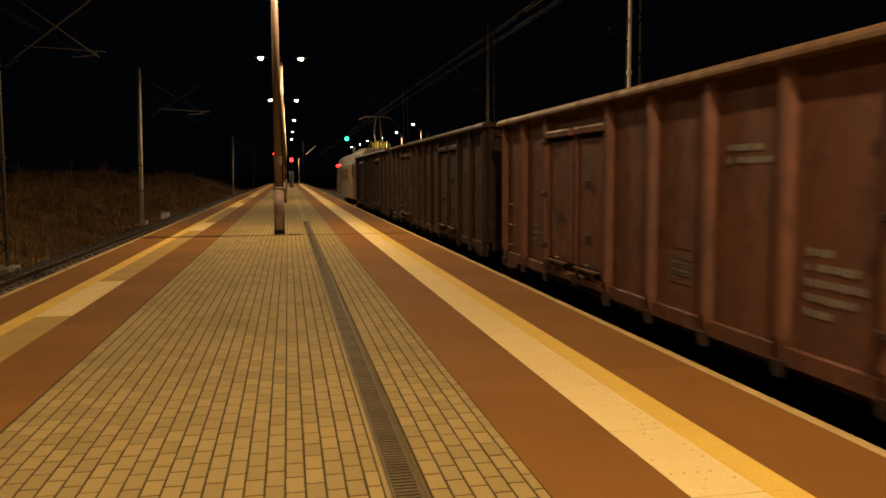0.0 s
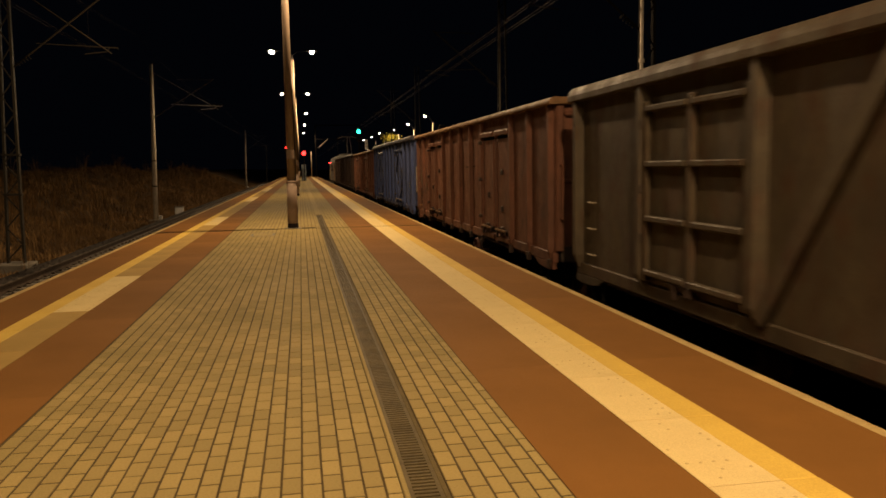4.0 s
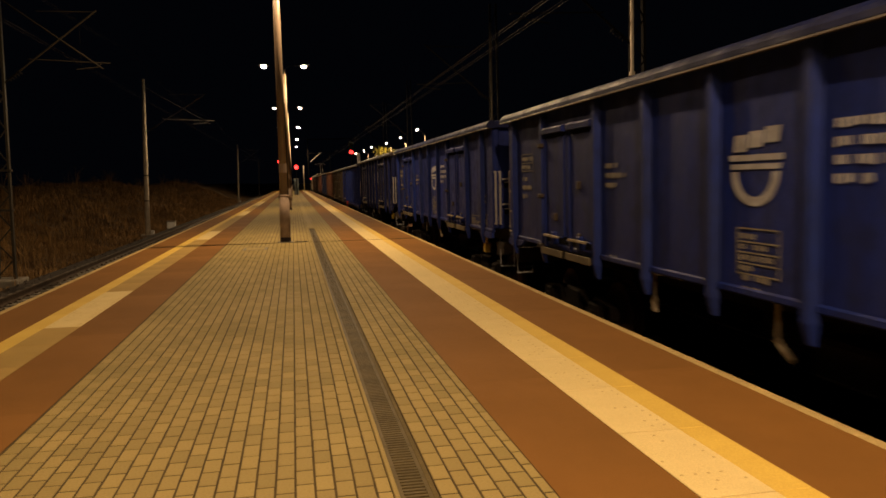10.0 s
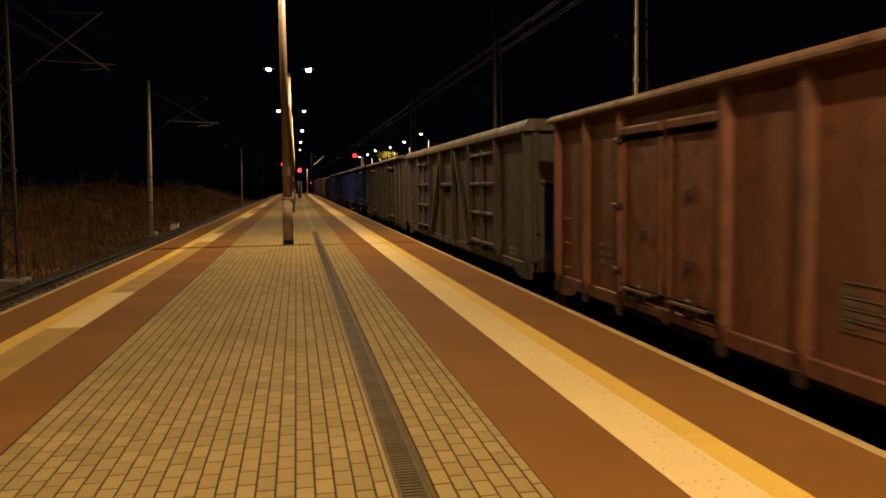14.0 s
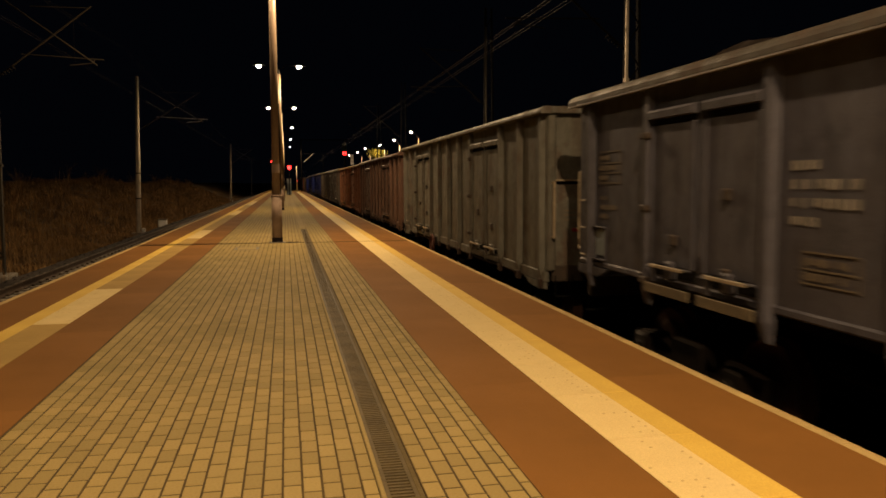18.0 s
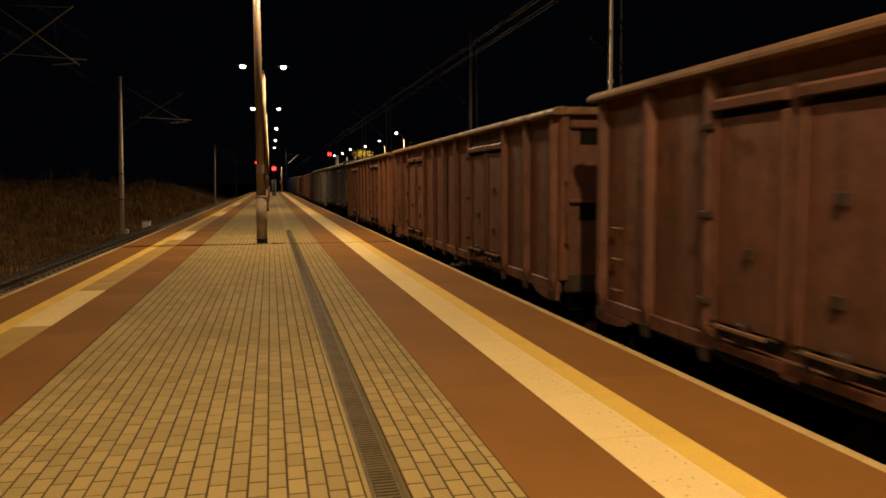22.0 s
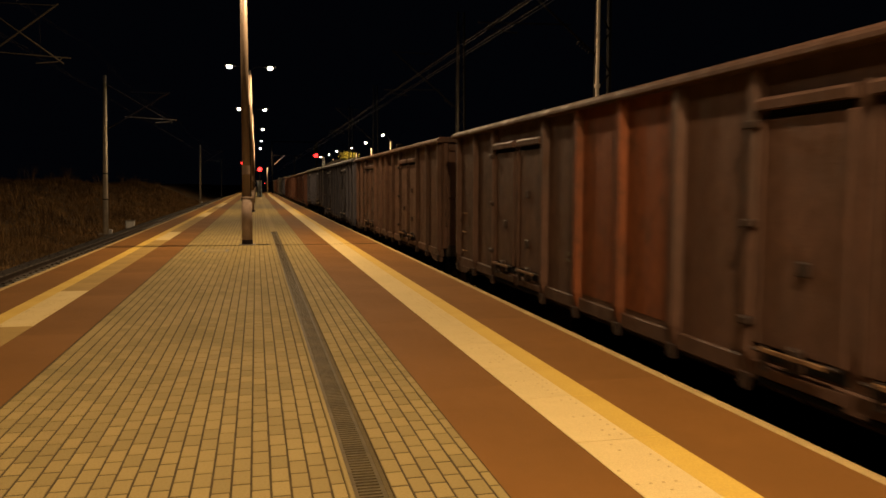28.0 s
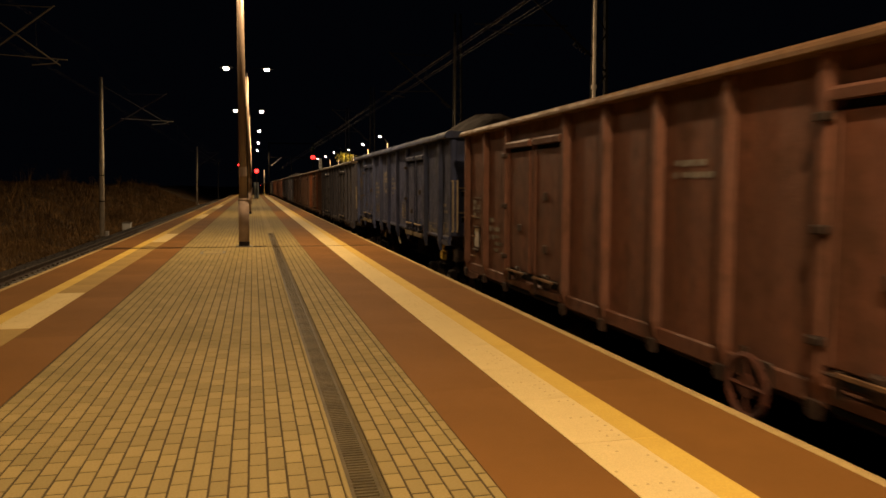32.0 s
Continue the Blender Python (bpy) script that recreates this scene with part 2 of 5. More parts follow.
M = dict(
    # pavers and warning slabs hold part of the lamps' yellow tint in their colour
    brick=surface("lamp_warmed_buff_paver", (0.2555, 0.1895, 0.0682), (0.206, 0.158, 0.0589), 0.8, 0.8, 0, 0.6, 70, own=0.13),
    joint=surface("sandy_joint_soil", (0.075, 0.05, 0.019), (0.052, 0.036, 0.0145), 3, 0.95, 0, 0.5, 80),
    red=surface("brick_red_coating", (0.174, 0.079, 0.0172), (0.142, 0.0652, 0.015), 0.5, 0.8, 0, 0.25, 140, gloss=0.08),
    slab=surface("lamp_warmed_cream_slab", (0.5828, 0.4526, 0.2046), (0.5208, 0.403, 0.1798), 1.3, 0.7, 0, 0.3, 120, own=0.04),
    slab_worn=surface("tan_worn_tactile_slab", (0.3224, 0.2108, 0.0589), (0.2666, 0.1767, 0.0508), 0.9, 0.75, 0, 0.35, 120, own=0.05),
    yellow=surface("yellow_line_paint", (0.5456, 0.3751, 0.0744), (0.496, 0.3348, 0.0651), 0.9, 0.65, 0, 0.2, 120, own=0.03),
    lip=surface("pale_concrete_edge", (0.4092, 0.2976, 0.1178), (0.2852, 0.2046, 0.0868), 2.5, 0.8, 0, 0.4, 60),
    concrete=surface("weathered_concrete", (0.1674, 0.1488, 0.124), (0.1178, 0.1054, 0.0868), 2.0, 0.85, 0, 0.4, 60),
    steel=surface("galvanised_steel", (0.186, 0.1612, 0.124), (0.124, 0.1054, 0.0806), 3.0, 0.45, 0.5, 0.08, 60),
    grate=surface("dull_zinc_grate", (0.085, 0.062, 0.025), (0.056, 0.042, 0.018), 3.0, 0.7, 0.0, 0.2, 60),
    dark=surface("black_void_paint", (0.0031, 0.0028, 0.0025), (0.0056, 0.005, 0.0043), 3.0, 0.9, 0, 0.2, 40, gloss=0.03),
    pole=surface("aged_pole_zinc", (0.19, 0.138, 0.095), (0.135, 0.098, 0.068), 2.5, 0.4, 0.1, 0.08, 60, stretch=(1, 1, .3)),
    flap=surface("dusty_tan_flap_paint", (0.093, 0.0744, 0.0465), (0.062, 0.0496, 0.031), 5, 0.7, 0, 0.1, 60),
    # pale tone for the highlight painted on the rims' lower edge
    rim_glint=surface("pale_glint_paint", (0.2108, 0.1922, 0.1736), (0.0992, 0.0868, 0.0806), 1.2, 0.45, 0.3, 0.1, 60),
    mast=surface("dark_painted_mast_steel", (0.0065, 0.0058, 0.0054), (0.004, 0.0036, 0.0034), 3.0, 0.7, 0.0, 0.15, 50, gloss=0.03),
    sleeve=surface("grimy_pole_sleeve", (0.26, 0.19, 0.14), (0.17, 0.125, 0.095), 3.0, 0.75, 0, 0.3, 50),
    boot=surface("dark_bitumen_foot", (0.0186, 0.0124, 0.0155), (0.0124, 0.0099, 0.0124), 4, 0.7, 0, 0.2, 60),
    rail=surface("worn_rail_steel", (0.0682, 0.0465, 0.031), (0.0434, 0.031, 0.0217), 5, 0.5, 0.6, 0.2, 60),
    ballast=surface("track_ballast", (0.0465, 0.0372, 0.031), (0.0217, 0.0186, 0.0161), 9, 0.95, 0, 1.0, 22),
    soil=surface("dry_grass_ground", (0.093, 0.0583, 0.026), (0.0372, 0.0248, 0.0136), 0.6, 0.95, 0, 1.0, 9),
    grass=surface("dry_autumn_grass", (0.25, 0.146, 0.054), (0.075, 0.046, 0.021), 0.45, 0.9, 0, 0.1, 20, own=0.1),
    under=surface("sooty_underframe", (0.0217, 0.0186, 0.0161), (0.0372, 0.026, 0.0186), 3, 0.75, 0.1, 0.3, 40),
    wheel=surface("dusty_wheel_steel", (0.1364, 0.0682, 0.0434), (0.1054, 0.062, 0.0372), 4, 0.6, 0.4, 0.2, 40),
    coal=surface("wet_coal", (0.0087, 0.0068, 0.0056), (0.0161, 0.0118, 0.0093), 6, 0.8, 0, 1.0, 18, gloss=0.08),
    cream=surface("cream_marking_paint", (0.465, 0.4216, 0.3224), (0.372, 0.3286, 0.248), 5, 0.6, 0, 0.1, 60),
    white=surface("dirty_white_paint", (0.465, 0.4588, 0.4464), (0.372, 0.3596, 0.341), 4, 0.6, 0, 0.1, 60),
    faded=surface("faded_cream_stencil", (0.186, 0.1705, 0.1488), (0.093, 0.0837, 0.0713), 7, 0.7, 0, 0.1, 60, spread=.8),
    faded_white=surface("faded_white_stencil", (0.2852, 0.2852, 0.31), (0.1674, 0.1612, 0.1736), 7, 0.7, 0, 0.1, 60, spread=.8),
    faded_dim=surface("almost_gone_stencil", (0.0992, 0.0806, 0.0558), (0.062, 0.0496, 0.0372), 7, 0.7, 0, 0.1, 60, spread=.8),
    amber=surface("yellow_axle_mark", (0.465, 0.31, 0.0372), (0.372, 0.248, 0.0372), 6, 0.6, 0, 0.1, 60),
    crimson=surface("red_handwheel_paint", (0.186, 0.0093, 0.0136), (0.124, 0.0081, 0.0112), 6, 0.5, 0, 0.1, 60),
    wheel_rust=surface("rusty_handwheel_paint", (0.066, 0.021, 0.012), (0.036, 0.0156, 0.0108), 8, 0.7, 0, 0.15, 60),
    channel=surface("dirty_drain_concrete", (0.098, 0.072, 0.028), (0.07, 0.052, 0.021), 2.0, 0.85, 0, 0.4, 60),
    stud=surface("dirty_worn_stud", (0.3348, 0.248, 0.0992), (0.4712, 0.3596, 0.1612), 9, 0.8, 0, 0.3, 90),
    rail_cream=surface("dull_cream_rail_paint", (0.2232, 0.186, 0.1302), (0.1488, 0.1178, 0.0806), 5, 0.6, 0, 0.1, 60),
    tube=surface("dull_cantilever_tube", (0.0403, 0.03426, 0.0262), (0.02821, 0.02418, 0.01814), 3, 0.5, 0.4, 0.05, 40),
    zinc_tube=surface("dull_zinc_tube", (0.12, 0.12, 0.13), (0.08, 0.08, 0.09), 3, 0.6, 0.2, 0.05, 40),
    wire=surface("tarnished_copper_wire", (0.013, 0.0113, 0.0095), (0.0095, 0.0083, 0.0073), 3, 0.7, 0.0, 0.05, 40, gloss=0.05),
    lamp_glass=glow("lit_lamp_glass", (1.0, 0.84, 0.58), 90.0),
    far_glass=glow("far_lit_lamp_glass", (1.0, 0.84, 0.58), 45.0),
    red_glass=glow("red_signal_glass", (1.0, 0.022, 0.02), 7.0),
    green_glass=glow("green_signal_glass", (0.03, 1.0, 0.5), 6.0),
    brown=paint("red_oxide_wagon_paint", (0.1001, 0.04106, 0.02438), (0.07401, 0.03471, 0.02291)),
    brown_b=paint("bright_red_oxide_paint", (0.1153, 0.04589, 0.02184), (0.08894, 0.03801, 0.02048)),
    brown_d=paint("dark_rusty_brown_paint", (0.0675, 0.03521, 0.02322), (0.05054, 0.03024, 0.02182)),
    # brown darkened for the far wagons: the weak light there is in the colour
    soot=paint("sooty_black_brown_paint", (0.0211, 0.0124, 0.0093), (0.0149, 0.0099, 0.0081)),
    sill=paint("dirty_sill_paint", (0.026, 0.0161, 0.0118), (0.0167, 0.0118, 0.0099)),
    mast_pale=surface("pale_mast_concrete", (0.5933, 0.5214, 0.4225), (0.4135, 0.3596, 0.2877), 3.0, 0.8, 0, 0.3, 50),
    rim_rust=paint("dusty_tan_rim_paint", (0.1355, 0.07705, 0.03565), (0.09982, 0.05704, 0.02852)),
    orange=paint("fresh_orange_primer", (0.124, 0.03768, 0.01288), (0.1042, 0.03376, 0.01288)),
    slate=paint("slate_blue_grey_paint", (0.0285, 0.0365, 0.08), (0.0285, 0.0335, 0.06), (0.0124, 0.0118, 0.0136), 0.35),
    slate_b=paint("worn_steel_blue_paint", (0.0315, 0.0465, 0.124), (0.034, 0.0435, 0.092), (0.0124, 0.0124, 0.0161), 0.35),
    slate_d=paint("dark_slate_grey_paint", (0.0425, 0.042, 0.0535), (0.038, 0.0355, 0.041), (0.0124, 0.0118, 0.0136), 0.35),
    blue=paint("cobalt_blue_wagon_paint", (0.004189, 0.01156, 0.09131), (0.005712, 0.0119, 0.06918), (0.0081, 0.0093, 0.0248), 0.3),
    blue_d=paint("dusty_blue_sheet_paint", (0.004944, 0.0122, 0.1046), (0.006695, 0.01258, 0.07348), (0.0081, 0.0087, 0.0174), 0.35),
    navy=paint("dusty_dark_navy_paint", (0.0033, 0.0062, 0.0474), (0.0045, 0.0067, 0.0318), (0.0081, 0.0081, 0.0136), 0.35),
    # near-black rim tone: the shade on the rim's face is put into it
    rim_dark=paint("sooty_dark_rim_paint", (0.01192, 0.00944, 0.01192), (0.00896, 0.00744, 0.00896)),
    rail_white=surface("dull_white_rail_paint", (0.248, 0.2418, 0.2542), (0.1674, 0.155, 0.155), 5, 0.6, 0, 0.1, 60),
    tan_d=paint("grimy_tan_brown_paint", (0.0527, 0.04114, 0.02474), (0.03587, 0.02796, 0.01895)),
    olive=paint("olive_grey_wagon_paint", (0.0484, 0.043, 0.0343), (0.0368, 0.0334, 0.0288)),
    tan=paint("pale_tan_grey_paint", (0.0949, 0.0829, 0.0569), (0.0698, 0.0601, 0.0442)),
    light=paint("light_grey_wagon_paint", (0.0825, 0.081, 0.0686), (0.0613, 0.059, 0.0483)),
    loco=paint("pale_blue_grey_loco_paint", (0.155, 0.1612, 0.1488), (0.1116, 0.1147, 0.1085)),
    loco_y=paint("yellow_orange_loco_paint", (0.2604, 0.155, 0.062), (0.186, 0.1116, 0.0496)),
    panel=paint("pale_blue_cabinet_paint", (0.1395, 0.1705, 0.1922), (0.124, 0.1488, 0.1674)),
)


# ---- mesh helpers ----
class Shape:
    """Collects the corners and faces of one mesh."""

    def __init__(self):
        self.v, self.f = [], []

    def add(self, v, f):
        o = len(self.v)
        self.v += [tuple(p) for p in v]
        self.f += [tuple(i + o for i in q) for q in f]
        return self

    def box(self, x0, x1, y0, y1, z0, z1, c=0.0):
        """A block; c: the width of its bevelled edges."""
        if c <= 0:
            v = [(x, y, z) for z in (z0, z1) for y in (y0, y1) for x in (x0, x1)]
            return self.add(v, [(0, 2, 3, 1), (4, 5, 7, 6), (0, 1, 5, 4), (2, 6, 7, 3), (0, 4, 6, 2), (1, 3, 7, 5)])
        v, ids = [], {}
        xs, ys, zs = (x0, x1), (y0, y1), (z0, z1)
        for i in range(2):
            for j in range(2):
                for k in range(2):
                    s = (1 - 2 * i, 1 - 2 * j, 1 - 2 * k)
                    p = (xs[i], ys[j], zs[k])
                    for a in range(3):
                        q = [p[b] + (0 if b == a else s[b] * c) for b in range(3)]
                        ids[i, j, k, a] = len(v)
                        v.append(q)
        f = []
        for a in range(3):
            b, d = (a + 1) % 3, (a + 2) % 3
            for e in range(2):
                q = []
                for u, w in ((0, 0), (1, 0), (1, 1), (0, 1)):
                    k = [0, 0, 0]
                    k[a], k[b], k[d] = e, u, w
                    q.append(ids[(*k, a)])
                f.append(q if e else q[::-1])
        for a in range(3):
            b, d = (a + 1) % 3, (a + 2) % 3
            for u in range(2):
                for w in range(2):
                    k0, k1 = [0, 0, 0], [0, 0, 0]
                    k0[a], k0[b], k0[d] = 0, u, w
                    k1[a], k1[b], k1[d] = 1, u, w
                    q = [ids[(*k0, b)], ids[(*k1, b)], ids[(*k1, d)], ids[(*k0, d)]]
                    f.append(q if (u + w) % 2 else q[::-1])
        for i in range(2):
            for j in range(2):
                for k in range(2):
                    q = [ids[i, j, k, a] for a in range(3)]
                    f.append(q if (i + j + k) % 2 else q[::-1])
        return self.add(v, f)

    def prism(self, outline, axis, a, b):
        """An outline of (u, w) pairs drawn out along an axis from a to b; for x: (y, z), y: (x, z), z: (x, y)."""
        n = len(outline)
        put = {"x": lambda u, w, t: (t, u, w), "y": lambda u, w, t: (u, t, w), "z": lambda u, w, t: (u, w, t)}[axis]
        v = [put(u, w, a) for u, w in outline] + [put(u, w, b) for u, w in outline]
        return self.add(v, [tuple(range(n))[::-1], tuple(range(n, 2 * n))] + [(i, (i + 1) % n, n + (i + 1) % n, n + i) for i in range(n)])

    def tube(self, p, q, r, r2=None, sides=10):
        """A round bar from p to q, tapering from r to r2."""
        p, q = Vector(p), Vector(q)
        r2 = r if r2 is None else r2
        d = (q - p).normalized()
        u = d.cross(Vector((0, 0, 1)) if abs(d.z) < 0.9 else Vector((1, 0, 0))).normalized()
        w = d.cross(u)
        v = []
        for c, k in ((p, r), (q, r2)):
            v += [c + (u * math.cos(2 * math.pi * i / sides) + w * math.sin(2 * math.pi * i / sides)) * k for i in range(sides)]
        n = sides
        return self.add(v, [tuple(range(n))[::-1], tuple(range(n, 2 * n))] + [(i, (i + 1) % n, n + (i + 1) % n, n + i) for i in range(n)])

    def path(self, points, r, sides=8):
        for p, q in zip(points, points[1:]):
            self.tube(p, q, r, sides=sides)
        return self

    def bar(self, p, q, wide, deep, side=(1, 0, 0)):
        """A square bar from p to q: wide across, deep along side."""
        p, q, s = Vector(p), Vector(q), Vector(side).normalized()
        d = (q - p).normalized()
        u = d.cross(s).normalized() * wide / 2
        s = s * deep / 2
        v = [c + a * u + b * s for c in (p, q) for a, b in ((-1, -1), (1, -1), (1, 1), (-1, 1))]
        return self.add(v, [(3, 2, 1, 0), (4, 5, 6, 7), (0, 1, 5, 4), (1, 2, 6, 5), (2, 3, 7, 6), (3, 0, 4, 7)])

    def mesh(self, name, material):
        me = bpy.data.meshes.new(name)
        me.from_pydata(self.v, [], self.f)
        bm = bmesh.new()
        bm.from_mesh(me)
        bmesh.ops.recalc_face_normals(bm, faces=bm.faces)
        bm.to_mesh(me)
        bm.free()
        me.materials.append(material)
        return me


def part(name, shape, material, parent, label="", at=None):
    me = shape if isinstance(shape, bpy.types.Mesh) else shape.mesh(name, material)
    ob = new(name, me)
    if parent is not None:
        ob.parent = parent
    if at is not None:
        ob.matrix_basis = at if isinstance(at, Matrix) else Matrix.Translation(at)
    return tagged(ob, label) if label else ob


def thing(name, at, label, category, group="", kind=""):
    ob = new(name)
    ob.matrix_basis = at if isinstance(at, Matrix) else Matrix.Translation(at)
    return tagged(ob, label, category, group, kind)


def smooth(ob):
    for p in ob.data.polygons:
        p.use_smooth = True
    return ob


# ---- the ground, one sheet to the horizon, rising to a bank on the left ----
def ground_height(x, y):
    if x > -8.2:
        return -1.25
    rise = min(1.0, (-8.2 - x) / 9.0)
    wave = 0.25 * math.sin(y * 0.11) + 0.15 * math.sin(y * 0.31 + 1.0) + 0.12 * math.sin(x * 0.7 + y * 0.17)
    return -1.25 + 2.75 * rise * rise * (3 - 2 * rise) + wave * rise


def build_ground():
    xs = [-1500, -600, -250, -100, -50, -35, -26, -22] + [-20 + 0.8 * i for i in range(16)] + [-7, -3, 0, 4, 8, 12, 16, 24, 40, 70, 140, 300, 700, 1500]
    ys = [-1500, -500, -150, -60, -20, -5] + [2.0 * i for i in range(75)] + [155, 165, 180, 200, 240, 300, 400, 600, 1000, 2500]
    v = [(x, y, ground_height(x, y)) for y in ys for x in xs]
    n = len(xs)
    f = [(j * n + i, j * n + i + 1, (j + 1) * n + i + 1, (j + 1) * n + i) for j in range(len(ys) - 1) for i in range(n - 1)]
    ob = part("ground", Shape().add(v, f), M["soil"], None)
    smooth(ob)
    return tagged(ob, "dark earth and dry grass rising to a railway bank", "ground", kind="structure")


build_ground()


def build_bank_grass():
    """Dry blades in dense low tufts, with sparse tall stems and bare twigs towards the crest."""
    rng = random.Random(5)
    s = Shape()
    for i in range(27000):
        y = 9 + 125 * rng.random() ** 1.6
        x = -7.25 - 11.0 * rng.random() ** 1.6
        z = ground_height(x, y) - 0.03
        patch = 0.55 + 0.45 * math.sin(x * 1.3 + 2 * math.sin(y * .35)) * math.sin(y * .62 + x)
        tall = rng.random() < .03
        h = (0.10 + 0.28 * rng.random()) * (0.6 + patch) * (1.2 if x < -9.0 else 0.75)
        if tall:
            h = 0.5 + 1.1 * rng.random() ** 2
        for k in range(2 if tall else 4):
            a, lean = rng.random() * 6.283, (0.2 + 0.8 * rng.random()) * h * (.3 if tall else 1)
            w = (0.004 if tall else 0.005 + 0.010 * rng.random()) + 0.00012 * y
            bx, by = x + rng.gauss(0, 0.12), y + rng.gauss(0, 0.12)
            tx, ty = bx + lean * math.cos(a), by + lean * math.sin(a)
            px, py = -math.sin(a) * w, math.cos(a) * w
            mx, my = bx + 0.35 * (tx - bx), by + 0.35 * (ty - by)
            s.add([(bx - px, by - py, z), (bx + px, by + py, z), (mx + px * .7, my + py * .7, z + h * .6), (mx - px * .7, my - py * .7, z + h * .6), (tx, ty, z + h * (0.7 + .3 * rng.random()))],
                  [(0, 1, 2, 3), (3, 2, 4)])
    for i in range(300):
        y = 12 + 110 * rng.random() ** 1.4
        x = -9.5 - 7 * rng.random()
        z = ground_height(x, y) - .05
        tall = .5 + 1.6 * rng.random() ** 1.5
        for k in range(9):
            a, w = rng.random() * 6.283, .006 + .00012 * y
            r = tall * (.15 + .35 * rng.random())
            tip = Vector((x + r * math.cos(a), y + r * math.sin(a), z + tall * (.6 + .4 * rng.random())))
            mid = Vector((x + .3 * r * math.cos(a), y + .3 * r * math.sin(a), z + tall * .45))
            px, py = -math.sin(a) * w, math.cos(a) * w
            s.add([(x - px, y - py, z), (x + px, y + py, z), (mid.x + px, mid.y + py, mid.z), (mid.x - px, mid.y - py, mid.z), tip], [(0, 1, 2, 3), (3, 2, 4)])
            for q in range(3):
                b0 = mid.lerp(tip, .3 + .5 * rng.random())
                e = b0 + Vector((rng.gauss(0, .16), rng.gauss(0, .16), .18 * rng.random())) * tall
                s.add([b0 - Vector((px, py, 0)) * .6, b0 + Vector((px, py, 0)) * .6, e], [(0, 1, 2)])
    me = bpy.data.meshes.new("bank_grass")
    me.from_pydata(s.v, [], s.f)
    me.materials.append(M["grass"])
    tagged(new("bank_grass", me), "dry brown autumn grass covering the railway bank", "grass", kind="stuff")


build_bank_grass()


# ---- tracks on both sides of the platform ----
def build_track(x, y0, y1, sleepers, label):
    t = thing("track", (x, 0, RAIL), label, "railway track", kind="structure")
    bed = Shape().prism([(-2.3, -0.48), (2.3, -0.48), (1.7, -0.17), (-1.7, -0.17)], "y", y0, y1)
    part("ballast_bed", bed, M["ballast"], t)
    rng = random.Random(int(abs(x) * 10))
    st = Shape()
    for i in range(2600):
        px, py, r = rng.uniform(-1.75, 1.75), 4 + 60 * rng.random() ** 1.6, rng.uniform(0.018, 0.04)
        st.add([(px - r, py, -.165), (px, py - r, -.165), (px + r, py, -.165), (px, py + r, -.165), (px + r * .3, py, -.165 + r * 1.3)], [(0, 1, 4), (1, 2, 4), (2, 3, 4), (3, 0, 4)])
    tagged(part("ballast_stones", st, M["ballast"], t), kind="stuff")
    for side in (-1, 1):
        c = side * 0.7525
        rail = Shape().prism([(c - .07, -.16), (c + .07, -.16), (c + .07, -.145), (c + .012, -.12), (c + .01, -.045), (c + .036, -.03), (c + .036, -.005), (c + .025, 0), (c - .025, 0), (c - .036, -.005), (c - .036, -.03), (c - .01, -.045), (c - .012, -.12), (c - .07, -.145)], "y", y0, y1)
        part("rail", rail, M["rail"], t)
    me = Shape().box(-1.28, 1.28, -.13, .13, -.3, -.155, .02).mesh("sleeper", M["concrete"])
    clip = Shape()
    for side in (-1, 1):
        for d in (-.11, .11):
            clip.box(side * .7525 + d - .04, side * .7525 + d + .04, -.07, .07, -.156, -.118, .01)
    cm = clip.mesh("rail_clip", M["rail"])
    for i in range(sleepers):
        sl = part("sleeper", me, None, t, at=(0, -8.0 + 0.6 * i, 0))
        if i < 90:
            part("rail_clip", cm, None, sl)
    return t


build_track(TRACK_L, -80, 420, 210, "unused track of worn rails on concrete sleepers in ballast")
build_track(TRACK_R, -80, 420, 140, "track under the goods train, steel rails on concrete sleepers")


# ---- the island platform ----
def build_platform():
    p = thing("platform", (0, 0, 0), "island platform with buff paving, brick-red margins and cream warning slabs", "platform", kind="structure")
    body = Shape()
    body.prism([(EDGE_L + .18, -1.3), (EDGE_R - .18, -1.3), (EDGE_R - .18, -.2), (EDGE_R - .02, -.16), (EDGE_R - .02, -.055), (EDGE_L + .02, -.055), (EDGE_L + .02, -.16), (EDGE_L + .18, -.2)], "y", PLATFORM_START, PLATFORM_END)
    part("retaining_wall", body, M["concrete"], p)
    # pale lip along each edge, in two-metre pieces
    for side, e in ((1, EDGE_R), (-1, EDGE_L)):
        me = Shape().box(min(e, e - side * .085), max(e, e - side * .085), 0.004, 1.996, -.06, .002, .006).mesh("edge_lip", M["lip"])
        for i in range(34):
            part("edge_lip", me, None, p, at=(0, -4 + 2.0 * i, 0))
        rest = Shape().box(min(e, e - side * .085), max(e, e - side * .085), 64, PLATFORM_END, -.06, .002, .006)
        rest.box(min(e, e - side * .085), max(e, e - side * .085), PLATFORM_START, -4, -.06, .002, .006)
        part("edge_lip", rest, M["lip"], p)
    # brick-red strips: outer and inner on both sides, in three-metre panels
    strips = ((2.45, EDGE_R - .085), (BRICK_R, 1.868), (EDGE_L + .085, -2.985), (-2.402, BRICK_L))
    for x0, x1 in strips:
        me = Shape().box(x0 + .001, x1 - .001, .0005, 2.9995, -.06, 0, .0005).mesh("red_panel", M["red"])
        for i in range(24):
            part("red_panel", me, None, p, at=(0, -3.2 + 3.0 * i, 0))
        rest = Shape().box(x0, x1, 68.8, PLATFORM_END, -.06, 0).box(x0, x1, PLATFORM_START, -3.2, -.06, 0)
